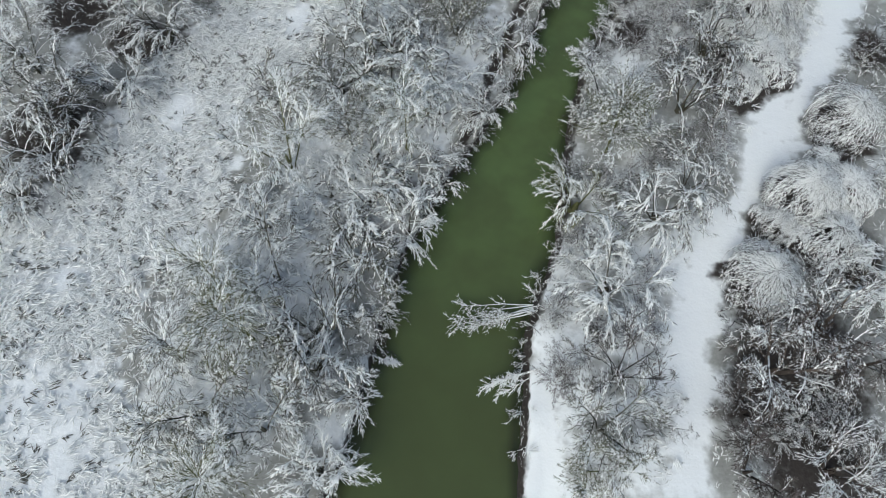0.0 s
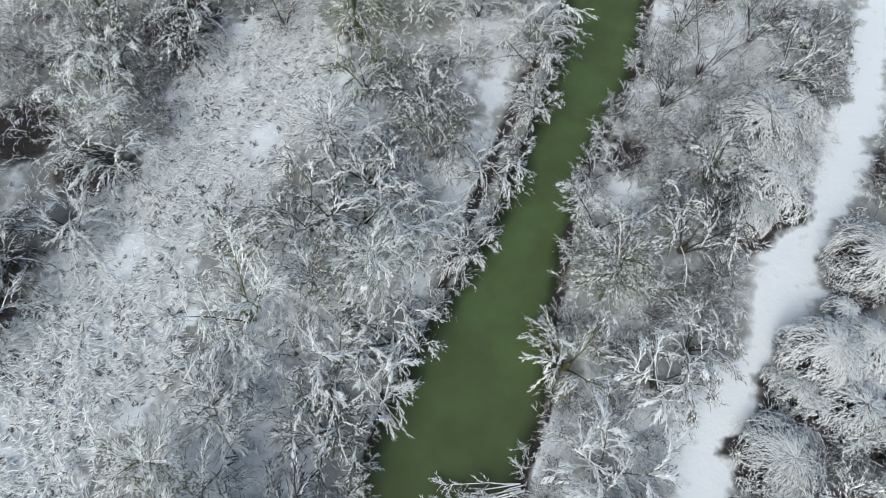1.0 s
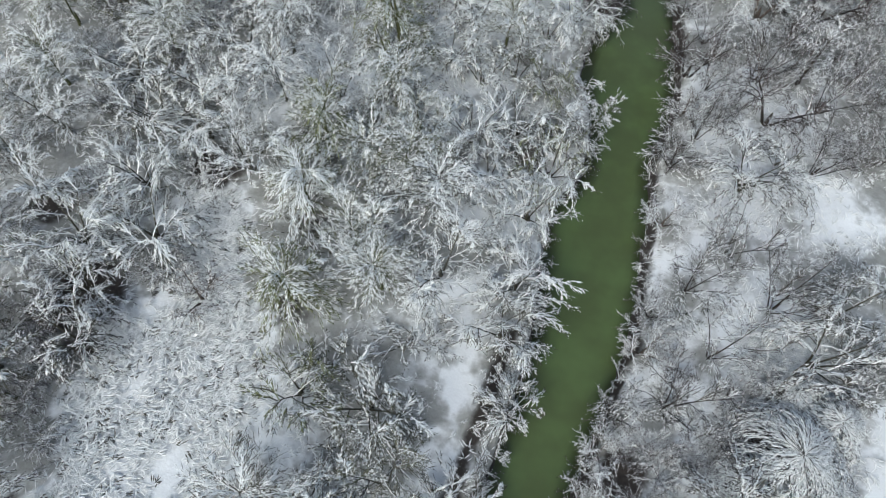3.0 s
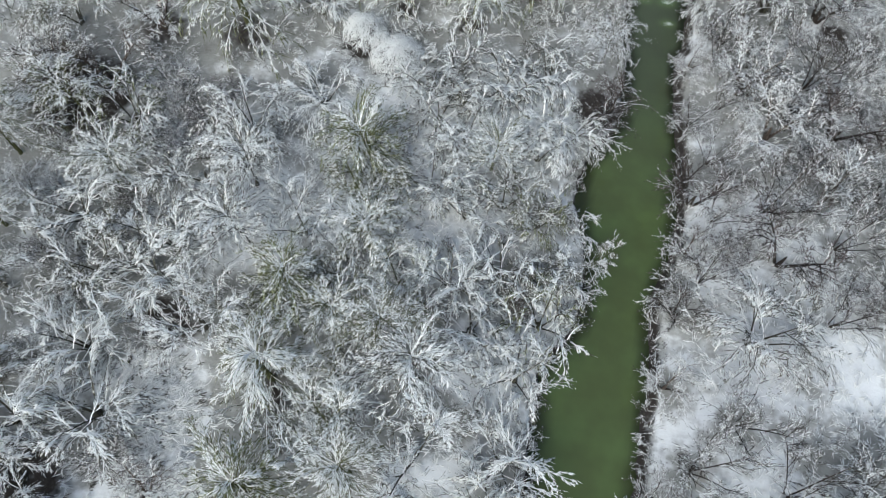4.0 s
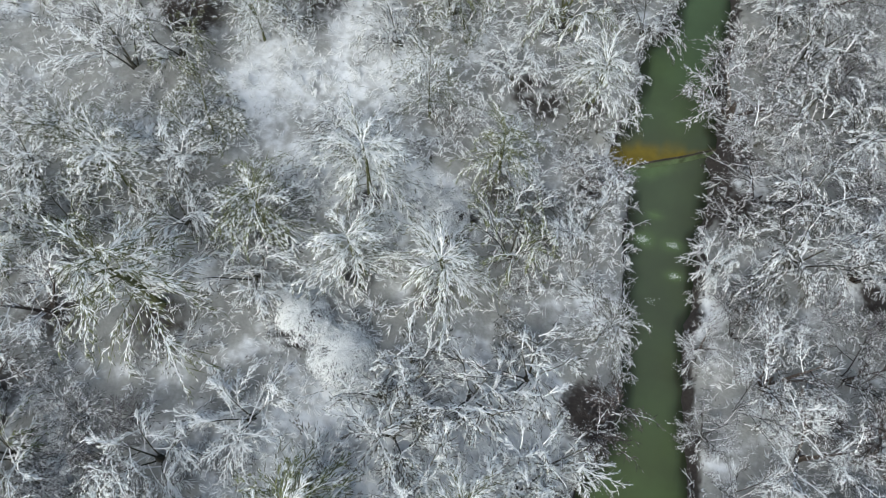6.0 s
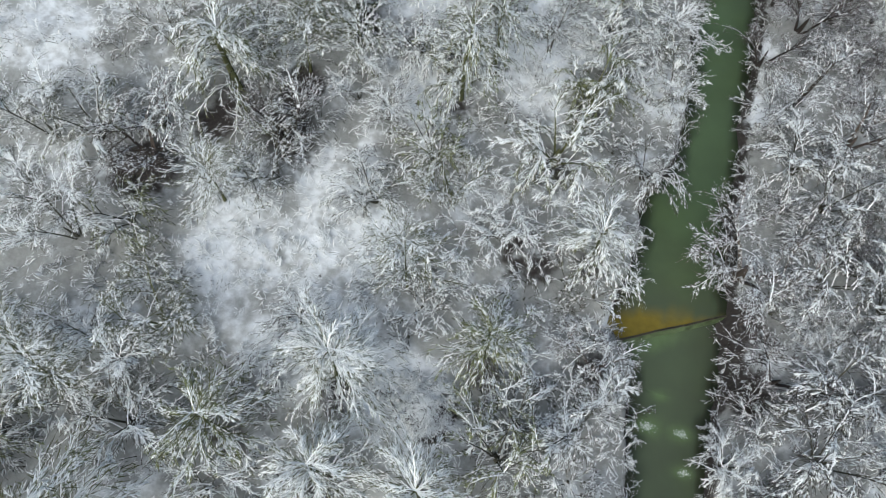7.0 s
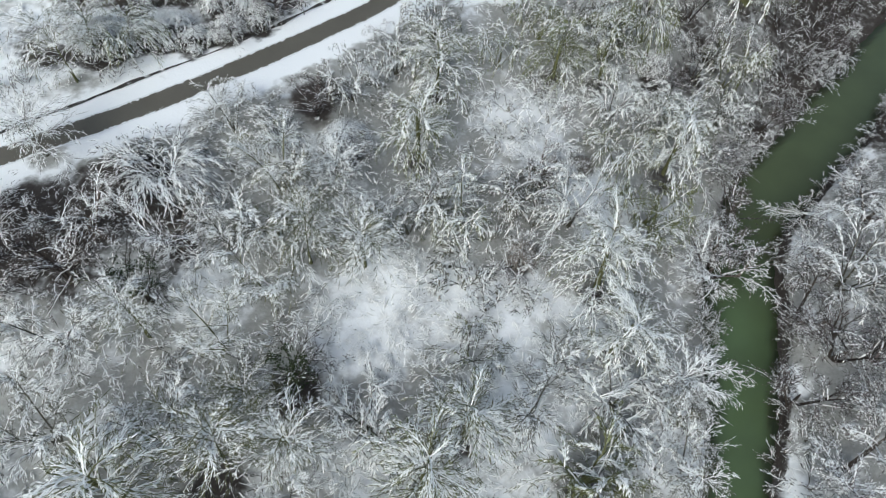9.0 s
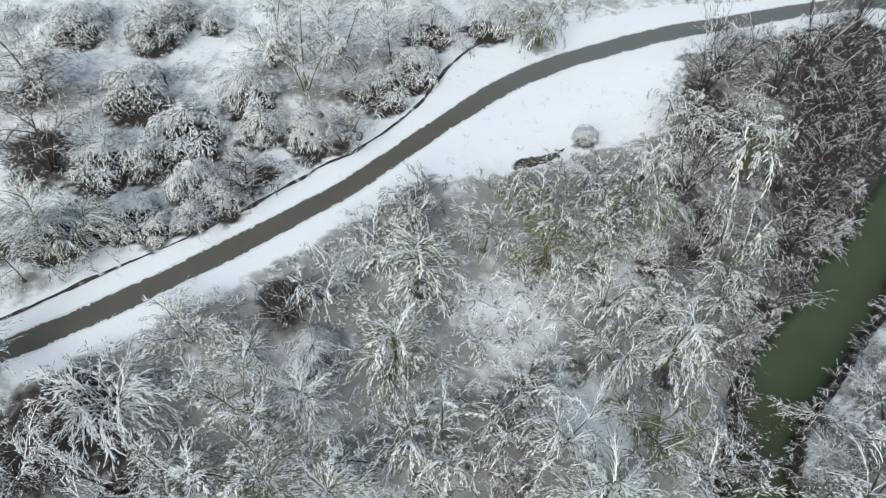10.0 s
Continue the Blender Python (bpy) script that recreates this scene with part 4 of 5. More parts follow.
    # dark soil below each bush, set southward to paint its hollow's shade
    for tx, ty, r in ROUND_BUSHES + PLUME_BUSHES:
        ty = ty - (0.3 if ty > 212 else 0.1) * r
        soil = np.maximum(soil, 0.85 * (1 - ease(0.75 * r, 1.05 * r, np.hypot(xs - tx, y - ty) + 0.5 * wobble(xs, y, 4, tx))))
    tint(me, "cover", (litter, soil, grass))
    tagged(new("ground", me), "snow-covered valley floor with dead grass and leaf litter", "ground", kind="structure")


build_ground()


# ---- river ----
def weir_y(x):
    return 149.2 + (x - 5.0) * 0.445


def build_water(name, label, upper):
    ys = np.concatenate([np.arange(-60, 125, 1.0), np.arange(125, 145, 0.4)]) if not upper else np.arange(158, 322, 1.0)
    k = np.linspace(-1.2, 1.2, 25)
    rows = []
    for yy in ys:
        a, b = bank(WEST_BANK, yy), bank(EAST_BANK, yy)
        x = (a + b) / 2 + (b - a + 1.0) / 2 * k / 1.0
        rows.append((x, np.full(len(k), yy)))
    edge_y = 145.0 if not upper else 157.0
    a, b = bank(WEST_BANK, 151.0), bank(EAST_BANK, 151.0)
    x = (a + b) / 2 + (b - a + 2.0) / 2 * k
    joint = []
    for s in np.linspace(0, 1, 12):
        joint.append((x, edge_y + (weir_y(x) - edge_y) * s))
    rows = rows + joint if not upper else joint[::-1] + rows
    X, Y = np.array([r[0] for r in rows]), np.array([r[1] for r in rows])
    Z = np.zeros(X.shape) if not upper else np.maximum(water_level(Y), 0.75)
    me = mesh_of(name, np.stack([X, Y, Z], -1).reshape(-1, 3), grid_faces(*X.shape), MAT_WATER, True)
    gap = Y - weir_y(X)
    n = wobble(X, Y, 4, 3)
    shallow = (1 - ease(2.0, 5.0, gap + 1.2 * n + 0.4 * (X - 6))) if upper else np.zeros(X.shape)
    pale = np.zeros(X.shape) if upper else 0.9 * np.exp(-((X - 9.8) / 2.6) ** 2) * (1 - ease(0.4, 3.2, -gap + 0.7 * n))
    if not upper:
        for cx, cy, r in ((9.0, 141.2, 1.3), (12.4, 141.1, 1.1), (12.8, 137.4, 0.8), (10.2, 144.5, 0.7)):
            pale = np.maximum(pale, np.exp(-(np.hypot((X - cx) * 0.8, (Y - cy) * 1.3) / r) ** 2))
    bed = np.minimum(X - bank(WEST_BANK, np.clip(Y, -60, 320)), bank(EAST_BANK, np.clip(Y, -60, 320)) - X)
    # bank shade and reflections, painted dark along the edges as depth's third channel
    bank_shade = 0.75 * (1 - ease(0.0, 1.6, bed + 0.5 * n)) + 0.2 * (1 - ease(0.5, 5.5, bank(EAST_BANK, np.clip(Y, -60, 320)) - X)) * ease(100, 140, Y)
    tint(me, "depth", (shallow, pale, np.clip(bank_shade, 0, 0.9) * (1 - shallow) * (1 - pale)))
    tagged(new(name, me), label, "river", kind="structure")


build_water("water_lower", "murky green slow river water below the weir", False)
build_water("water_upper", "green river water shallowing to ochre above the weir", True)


# ---- weir and foam ----
def build_weir():
    weir = tagged(new("weir"), "low wet concrete weir across the green river", "weir")
    xs = np.linspace(3.6, 17.8, 40)
    for name, mat, sec in (("sill", MAT_CONCRETE, [(-0.09, -0.6), (-0.09, 0.76), (-0.05, 0.80), (0.07, 0.81), (0.11, 0.77), (0.11, -0.6)]),
                           ("apron", MAT_APRON, [(-0.4, -0.5), (-0.38, -0.02), (-0.28, 0.2), (-0.094, 0.6), (-0.094, -0.5)])):
        v = []
        for i, x in enumerate(xs):
            for a, b in sec:
                w = 0.015 * math.sin(i * 1.7) + 0.04 * math.sin(i * 0.4 + 1)
                v.append((x - a * 0.4, weir_y(x) + a * 0.92 + w, b + 0.02 * math.sin(i * 2.3 + a * 5) * (b > 0)))
        part(name, mesh_of(name, v, grid_faces(len(xs), len(sec)), mat), weir, "dark wet concrete crest" if name == "sill" else "algae-green sloping concrete apron")


def build_foam():
    rng = np.random.default_rng(4)
    v, f = [], []
    for cx, cy, n, s in ((9.0, 141.2, 22, 0.8), (12.4, 141.1, 16, 0.7), (12.8, 137.4, 12, 0.6), (10.5, 134, 4, 0.8)):
        for _ in range(n * 9):
            x, y, r = cx + rng.normal(0, s * 0.5), cy + rng.normal(0, s * 0.28), rng.uniform(0.012, 0.045)
            k = len(v)
            ring = [(x + r * math.cos(a) * rng.uniform(0.7, 1.3), y + r * math.sin(a) * rng.uniform(0.7, 1.3), 0.004) for a in np.arange(6) * 1.0472]
            v += ring + [(x, y, 0.012 + r * 0.2)]
            f += [(k + i, k + (i + 1) % 6, k + 6) for i in range(6)]
    tagged(new("foam", mesh_of("foam", v, f, MAT_FOAM, True)), "white foam patches drifting on the river", "foam", kind="stuff")


build_weir()
build_foam()


# ---- road and its ditch ----
def smooth_line(line, step):
    pts = [Vector((*p, 0)) for p in line]
    out = []
    for i in range(1, len(pts) - 2):
        a, b, c, d = pts[i - 1:i + 3]
        n = max(2, int((c - b).length / step))
        for k in range(n):
            t = k / n
            out.append(0.5 * ((2 * b) + (c - a) * t + (2 * a - 5 * b + 4 * c - d) * t * t + (3 * b - a - 3 * c + d) * t ** 3))
    return out


def strip(name, line, step, half, lift, ragged, cols, material, seed):
    pts = smooth_line(line, step)
    rng = np.random.default_rng(seed)
    k = np.linspace(-1, 1, cols)
    V, E = [], []
    blur = np.ones(7) / 7 ** 0.5
    jl, jr = np.convolve(rng.normal(0, 1, len(pts)), blur, "same"), np.convolve(rng.normal(0, 1, len(pts)), blur, "same")
    for i, p in enumerate(pts):
        d = (pts[min(i + 1, len(pts) - 1)] - pts[max(i - 1, 0)]).normalized()
        side = Vector((d.y, -d.x, 0))
        wide = half * (1 + 0.22 * float(ease(240, 256, p.y)) * (name == "road"))
        l, r = wide * (1 + ragged * jl[i]), wide * (1 + ragged * jr[i])
        for s in k:
            q = p + side * (s * (r if s > 0 else l))
            V.append((q.x, q.y))
            E.append(abs(s) ** 4)
    V = np.array(V)
    Z = land(V[:, 0], V[:, 1]) + lift
    return mesh_of(name, np.column_stack([V, Z]), grid_faces(len(pts), cols)[:, ::-1], material), np.array(E)


def build_road():
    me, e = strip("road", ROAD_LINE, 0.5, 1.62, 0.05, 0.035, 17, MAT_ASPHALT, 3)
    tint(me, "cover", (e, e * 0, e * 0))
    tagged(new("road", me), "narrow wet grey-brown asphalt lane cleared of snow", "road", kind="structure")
    me, e = strip("roadside_ditch", DITCH_LINE, 0.4, 0.2, 0.08, 0.5, 5, MAT_DITCH, 5)
    tagged(new("roadside_ditch", me), "narrow dark ditch line in the roadside snow", "ditch", kind="structure")


build_road()


# ---- trees ----
def tree(name, label, category, group, crown, mats, foot):
    """A thing of a trunk and a crown of countless branches and twigs."""
    root = tagged(new(name), label, category, group)
    v, f = bole(*foot)
    part("trunk", mesh_of("trunk", v, f, mats[0]), root)
    tagged(part("crown", joined("crown", crown, tuple(mats) + (MAT_LADEN,) * (len(crown) - len(mats))), root), kind="stuff")
    return root


def plant(kinds, spots, seed, squash=(0.85, 1.15), base=4.5, swell=1.3, over=1.5):
    """Sets copies of the kinds on the ground at the spots (x, y, crown radius)."""
    rng = random.Random(seed)
    order = list(spots)
    for i, (x, y, r) in enumerate(order):
        k = kinds[i % len(kinds)]
        s = r / base * (1 + (swell - 1) * max(0.0, min(1.0, (6.0 - r) / 2.5)))
        way = float(along(PATH_LINE, x, y, PATH_HALF)[0])
        s = min(s, max(0.6, way + 0.5) / base * 1.05) if y < 105 else s
        dry = max(float(bank(WEST_BANK, min(y, 320.0))) - x, x - float(bank(EAST_BANK, min(y, 320.0))))
        s = min(s, max(1.2, dry + over) / base * 1.1)
        m = pose(x, y, float(land(x, y)) - 0.05, rng.uniform(-4, 4), rng.uniform(-4, 4), rng.uniform(0, 360)) @ Matrix.Diagonal((s, s, s * rng.uniform(*squash), 1))
        if i < len(order) - len(kinds):
            copy_thing(k, m)
        else:
            k.matrix_basis = m


def willow(i, twig_mat, laden, thick=None):
    rng = random.Random(i * 7 + 1)
    w = arching_tree(100 + i, stems=rng.randint(4, 6), limbs=38, high=rng.uniform(0.85, 1.2), rise=rng.uniform(0.4, 0.7), droop=rng.uniform(1.2, 2.0), branchlets=8, twigs=9, bare=0.3 if laden else 0.25, crook=0.6, width=0.028 if laden else 0.024, limb_r=0.044 if laden else 0.038, stem_r=0.075, plume=0.36, spread=0.34, clump=0.3, laden=0.25 if laden else 0.16)
    label = "many-stemmed willow with arching branches thickly laden with snow" if laden else "many-stemmed willow with fine arching snowy branches"
    return tree("willow_tree", label, "tree", "willows by the river", w, (MAT_WILLOW, twig_mat, thick or MAT_LADEN), (i, 0.5, 0.3))


def tall_tree(i):
    rng = random.Random(i * 11 + 5)
    w = arching_tree(700 + i, stems=1, limbs=42, high=rng.uniform(1.3, 1.7), low=0.1, rise=rng.uniform(0.5, 0.75), droop=rng.uniform(1.0, 1.5), taper=0.6, branchlets=8, twigs=9, bare=0.25, crook=1.0, width=0.023, limb_r=0.036, stem_r=0.12, plume=0.36, clump=0.1)
    return tree("poplar_tree", "tall mossy tree with drooping tiers of snowy branches", "tree", "tall trees of the wood", w, (MAT_MOSS, MAT_GREEN_TWIG), (i + 30, 4.5, 0.17, 0.02))


def grey_tree(i):
    rng = random.Random(i * 5 + 2)
    w = arching_tree(200 + i, stems=rng.randint(1, 3), limbs=36, high=rng.uniform(1.25, 1.65), low=0.25, rise=rng.uniform(0.6, 0.85), droop=rng.uniform(0.7, 1.2), taper=0.55, bare=0.34, crook=0.9, twigs=9, width=0.022, limb_r=0.03, stem_r=0.08, splay=0.4, plume=0.38, spread=0.6)
    return tree("alder_tree", "slender grey leafless tree with frosted fine twigs", "tree", "grey trees of the wood", w, (MAT_GREY if i % 3 else MAT_MOSS, MAT_GREY_TWIG), (i + 20, 1.2, 0.14))


def bare_tree(i):
    rng = random.Random(i * 3 + 8)
    w = arching_tree(300 + i, stems=rng.randint(2, 4), limbs=30, high=rng.uniform(0.9, 1.2), low=0.25, rise=0.6, droop=rng.uniform(0.5, 0.9), bare=0.62, crook=1.2, twigs=7, width=0.025, limb_r=0.06, stem_r=0.16, splay=0.6, plume=0.36, spread=0.75, weep=0.1)
    return tree("bare_tree", "crooked dark leafless tree with snow on its twigs", "tree", "dark trees of the wood", w, (MAT_BROWN if i % 2 else MAT_DARK, MAT_DARK_TWIG if i % 2 else MAT_BROWN_TWIG, MAT_DARK_TWIG), (i + 40, 1.5, 0.2))


def great_tree(i):
    rng = random.Random(i * 13 + 3)
    w = arching_tree(950 + i, stems=4, limbs=36, high=rng.uniform(0.95, 1.15), low=0.25, rise=rng.uniform(0.5, 0.65), droop=rng.uniform(1.5, 1.9), taper=0.3, branchlets=11, twigs=11, bare=0.32, crook=0.45, width=0.025, limb_r=0.042, stem_r=0.11, splay=0.5, plume=0.27, spread=0.4, weep=0.8, clump=0.2, laden=0.35)
    return tree("great_willow", "great spreading tree with thick limbs laden with snow", "tree", "willows by the river", w, (MAT_MOSS, MAT_WILLOW_TWIG if i == 2 else MAT_GREEN_TWIG), (i + 95, 1.5, 0.35))


def feather_bush(i):
    w = arching_tree(990 + i, stems=7, limbs=70, high=0.5, low=0.1, rise=0.65, droop=1.3, taper=0.25, branchlets=7, twigs=9, bare=0.12, crook=0.35, width=0.026, limb_r=0.02, stem_r=0.05, splay=0.8, plume=0.3, spread=0.25, weep=0.4, clump=0.2)
    return tree("feathery_bush", "broad bush of long feathery shoots white with snow", "bush", "snow-bowed bushes", w, (MAT_DARK, MAT_BALL_TWIG), (i + 120, 0.4, 0.3))


def weeping_tree(i):
    rng = random.Random(i * 17 + 6)
    w = arching_tree(970 + i, stems=rng.randint(2, 4), limbs=46, high=rng.uniform(0.8, 1.15), low=0.35, rise=rng.uniform(0.7, 0.95), droop=rng.uniform(2.1, 2.7), taper=0.35, branchlets=7, twigs=9, bare=0.3, crook=0.5, width=0.026, limb_r=0.032, stem_r=0.08, splay=0.4, plume=0.34, spread=0.3, weep=0.7, clump=0.25)
    return tree("weeping_tree", "shrubby tree with drooping plumes of snowy twigs", "tree", "drooping trees below the road", w, (MAT_MOSS if i % 2 else MAT_WILLOW, MAT_GREEN_TWIG if i in (1, 3) else MAT_WILLOW_TWIG), (i + 110, 0.8, 0.16))


def sapling_clump(i):
    rng = random.Random(i * 9 + 4)
    w = arching_tree(900 + i, stems=rng.randint(4, 6), limbs=30, high=rng.uniform(1.2, 1.6), low=0.2, rise=0.95, droop=0.5, taper=0.6, bare=0.7, crook=0.6, branchlets=6, twigs=6, width=0.02, limb_r=0.028, stem_r=0.06, splay=0.45, plume=0.4, spread=0.5, weep=0.1)
    return tree("sapling_clump", "clump of slender dark leafless saplings lightly frosted", "tree", "saplings of the east bank", w, (MAT_DARK, MAT_DARK_TWIG, MAT_BALL_TWIG), (i + 90, 1.2, 0.1))


def plume_bush(i):
    return tree("plume_bush", "evergreen bush with snow-weighted plumes over a dark hollow", "bush", "bushes beyond the road", mop(450 + i, 1300, 4 + i % 3, 4.5, 0.85, 0.034, 0.35), (MAT_EVERGREEN, MAT_PLUME), (i + 70, 0.4, 0.3))


def hazel(i):
    rng = random.Random(i * 19 + 2)
    w = arching_tree(880 + i, stems=6, limbs=48, high=rng.uniform(0.7, 1.0), low=0.15, rise=0.75, droop=rng.uniform(0.9, 1.6), taper=0.35, branchlets=7, twigs=8, bare=0.42, crook=0.6, width=0.022, limb_r=0.024, stem_r=0.045, splay=0.65, plume=0.34, spread=0.4, weep=0.3, laden=0.08)
    return tree("hazel_bush", "twiggy purplish-grey hazel finely dusted with snow", "bush", "hazels of the wood", w, (MAT_DARK, MAT_HAZEL_TWIG, MAT_BALL_TWIG), (i + 150, 0.3, 0.12))


def bracken(i):
    return tree("bracken_clump", "collapsed dome of grey-brown dead bracken", "bracken", "dead bracken domes", mop(480 + i, 420, 0, 2.0, 0.8, 0.022), (MAT_BRACKEN, MAT_BRACKEN), (i + 140, 0.2, 0.1))


def limbed_tree(i):
    w = arching_tree(860 + i, stems=4, limbs=34, high=0.95, low=0.3, rise=0.5, droop=0.75, taper=0.3, bare=0.66, crook=1.1, branchlets=9, twigs=8, width=0.024, limb_r=0.042, stem_r=0.16, splay=0.8, plume=0.34, spread=0.7, weep=0.2)
    return tree("limbed_tree", "wide brown tree reaching snow-topped limbs over the weir", "tree", "dark trees of the wood", w, (MAT_BROWN, MAT_BROWN_TWIG), (i + 130, 1.5, 0.25))


def round_bush(i, mats):
    return tree("round_bush", "domed bush bowed over by thick snow", "bush", "snow-bowed bushes", mop(400 + i, 1500, (0, 2, 5)[i % 3]), mats, (i + 60, 0.4, 0.3))


def shrub(i, mats):
    w = arching_tree(500 + i, stems=4, limbs=13, high=0.7 + 0.08 * (i % 4), low=0.15, rise=0.6, droop=0.7 + 0.25 * (i % 4), branchlets=5, twigs=4, width=0.03, limb_r=0.03, stem_r=0.03, bare=0.3, crook=0.8, splay=0.8, radius=2.2, plume=0.42)
    return w, mats


def ivy_tree(i):
    w = arching_tree(600 + i, stems=2, limbs=24, high=1.3, low=0.3, rise=0.6, droop=0.8, branchlets=6, width=0.03, stem_r=0.12, bare=0.6, splay=0.25)
    root = tree("ivy_clad_tree", "tree overgrown with dark green ivy", "tree", "ivy trees", w, (MAT_DARK, MAT_DARK_TWIG), (i + 80, 2.5, 0.25))
    rng = np.random.default_rng(i)
    src = np.array([tuple(p) for p in w[0].v])
    src = src[np.hypot(src[:, 0], src[:, 1]) < 1.8]
    c = src[rng.integers(0, len(src), 800)] + rng.normal(0, 0.2, (800, 3))
    v, f = spikes(c, rng.normal(0, 1, (800, 3)) + [0, 0, 0.3], rng.uniform(0.12, 0.24, 800), rng.uniform(0.06, 0.11, 800))
    tagged(part("leaves", mesh_of("leaves", v, f, MAT_IVY), root, "dark green ivy leaves"), kind="stuff")
    return root


EDGE = [w for w in WILLOWS if 50 < w[1] < 135 and -0.5 < w[0] - float(bank(EAST_BANK, w[1])) < 4.0]
GREAT = [w for w in WILLOWS if w[2] > 5.5 and w[0] < 17] + [(9.3, 35.2, 4.9)]
WEEPING = [w for w in WILLOWS if w[1] > 195 and w[0] < 22 and w not in GREAT]
REST = [w for w in WILLOWS if w not in GREAT + WEEPING + EDGE]
LADEN = [w for w in REST if not (w[0] > 12 and w[1] > 38) and (w[1] < 60 or (w[0] > -14 and w[1] % 1 < 0.45) or (w[0] > -32 and 95 < w[1] < 132 and w[1] % 1 < 0.7))] + [w for w in REST if 12 < w[0] < 17 and w[1] > 60 and w[1] % 1 < 0.45]
FINE = [w for w in REST if w not in LADEN]
DIM = [b for b in BARE_TREES if b[0] < -38 and b[1] < 75]
NORTH_EAST = [b for b in BARE_TREES if b[0] > 4 and b[1] > 222]
BROWN = [w for w in LADEN if w[0] > 26 and w[1] < 30]
SAPLINGS = [g for g in GREY_TREES if g[0] > 15]
WEEPING += [g for g in GREY_TREES if g[1] > 202 and -34 < g[0] <= 15]
ALDERS = [g for g in GREY_TREES if g[0] <= 15 and g not in WEEPING]
plant([willow(i, MAT_BALL_TWIG if i % 2 else MAT_WILLOW_TWIG, True) for i in range(6)], [w for w in LADEN if w not in BROWN], 1, (0.75, 1.1), 3.6, over=2.0)
plant([willow(i + 10, MAT_GREEN_TWIG if i % 2 else MAT_WILLOW_TWIG, False) for i in range(6)], [w for w in FINE if w[0] < 17], 1, (0.75, 1.1), 3.7, over=2.0)
plant([willow(i + 20, MAT_DARK_TWIG, False, MAT_BALL_TWIG) for i in range(3)], [w for w in FINE if w[0] >= 17] + DIM, 1, (0.75, 1.1), 3.7)
plant([great_tree(i) for i in range(3)], GREAT, 14, (0.85, 1.0), 4.3, 1.1, 4.0)
plant([weeping_tree(i) for i in range(5)], WEEPING, 15, (0.8, 1.1), 3.9)
plant([bare_tree(i + 10) for i in range(2)], EDGE, 18, (0.6, 0.9), 4.0, 1.0, 1.6)
plant([limbed_tree(0)], [(17.6, 158.6, 7.4)], 19, (0.8, 0.9), 4.3, 1.0, 9.0)
plant([bare_tree(7), bare_tree(8)], [(13.0, 205.6, 6.6), (15.0, 211.0, 5.4)], 16, (0.8, 0.9), 4.0, over=8.0)
plant([feather_bush(i) for i in range(2)], [(-38.1, 205.8, 3.4), (-48.1, 197.6, 6.6)], 17, (0.85, 1.0), 4.5, 1.0)
plant([tall_tree(i) for i in range(5)], TALL_TREES, 7, (0.85, 1.1), 3.7, 1.25)
plant([grey_tree(i) for i in range(7)], ALDERS, 2, (0.8, 1.1), 3.9)
plant([sapling_clump(i) for i in range(4)], SAPLINGS + NORTH_EAST, 12, (0.9, 1.2), 4.2)
plant([hazel(i) for i in range(5)], HAZELS, 22, (0.8, 1.2), 4.2, 1.0)
plant([bare_tree(i) for i in range(4)], [b for b in BARE_TREES if b not in DIM + NORTH_EAST] + BROWN, 3, (0.8, 1.1), 4.0, over=3.5)
DOMES = [b for b in ROUND_BUSHES if 100 < b[1] < 200]
plant([round_bush(i, (MAT_GREY_TWIG, MAT_LADEN)) for i in range(3)], DOMES, 4, (0.85, 1.15), 4.5, 1.08)
plant([round_bush(i + 3, (MAT_DARK, MAT_BALL_TWIG)) for i in range(5)], [b for b in ROUND_BUSHES if b not in DOMES], 4, (0.85, 1.15), 4.5, 1.08)
plant([plume_bush(i) for i in range(5)], PLUME_BUSHES, 13, (0.8, 1.1), 4.5, 1.05)
plant([bracken(i) for i in range(3)], BRACKEN, 20, (0.8, 1.2), 2.0, 1.0)
plant([ivy_tree(i) for i in range(len(IVY_TREES))], IVY_TREES, 5)

ALL_TREES = np.array(WILLOWS + TALL_TREES + GREY_TREES + BARE_TREES + ROUND_BUSHES + PLUME_BUSHES + IVY_TREES + HAZELS)


def free_spot(x, y):
    """How far from river, road and path: true where something may grow."""
    yc = np.clip(y, -60, 320)
    wet = np.maximum(bank(WEST_BANK, yc) - x, x - bank(EAST_BANK, yc)) < 0.7
    road, _ = along(ROAD_LINE, x, y)
    way, _ = along(PATH_LINE, x, y, PATH_HALF)
    return ~wet & (road > 3.0) & (way > 0.1)


def in_view(x, y):
    return (x > np.interp(y, [-10, 100, 200, 280, 310], [-64, -72, -86, -112, -118])) & (x < np.interp(y, [-10, 100, 180, 230, 310], [49, 46, 43, 46, 64]))


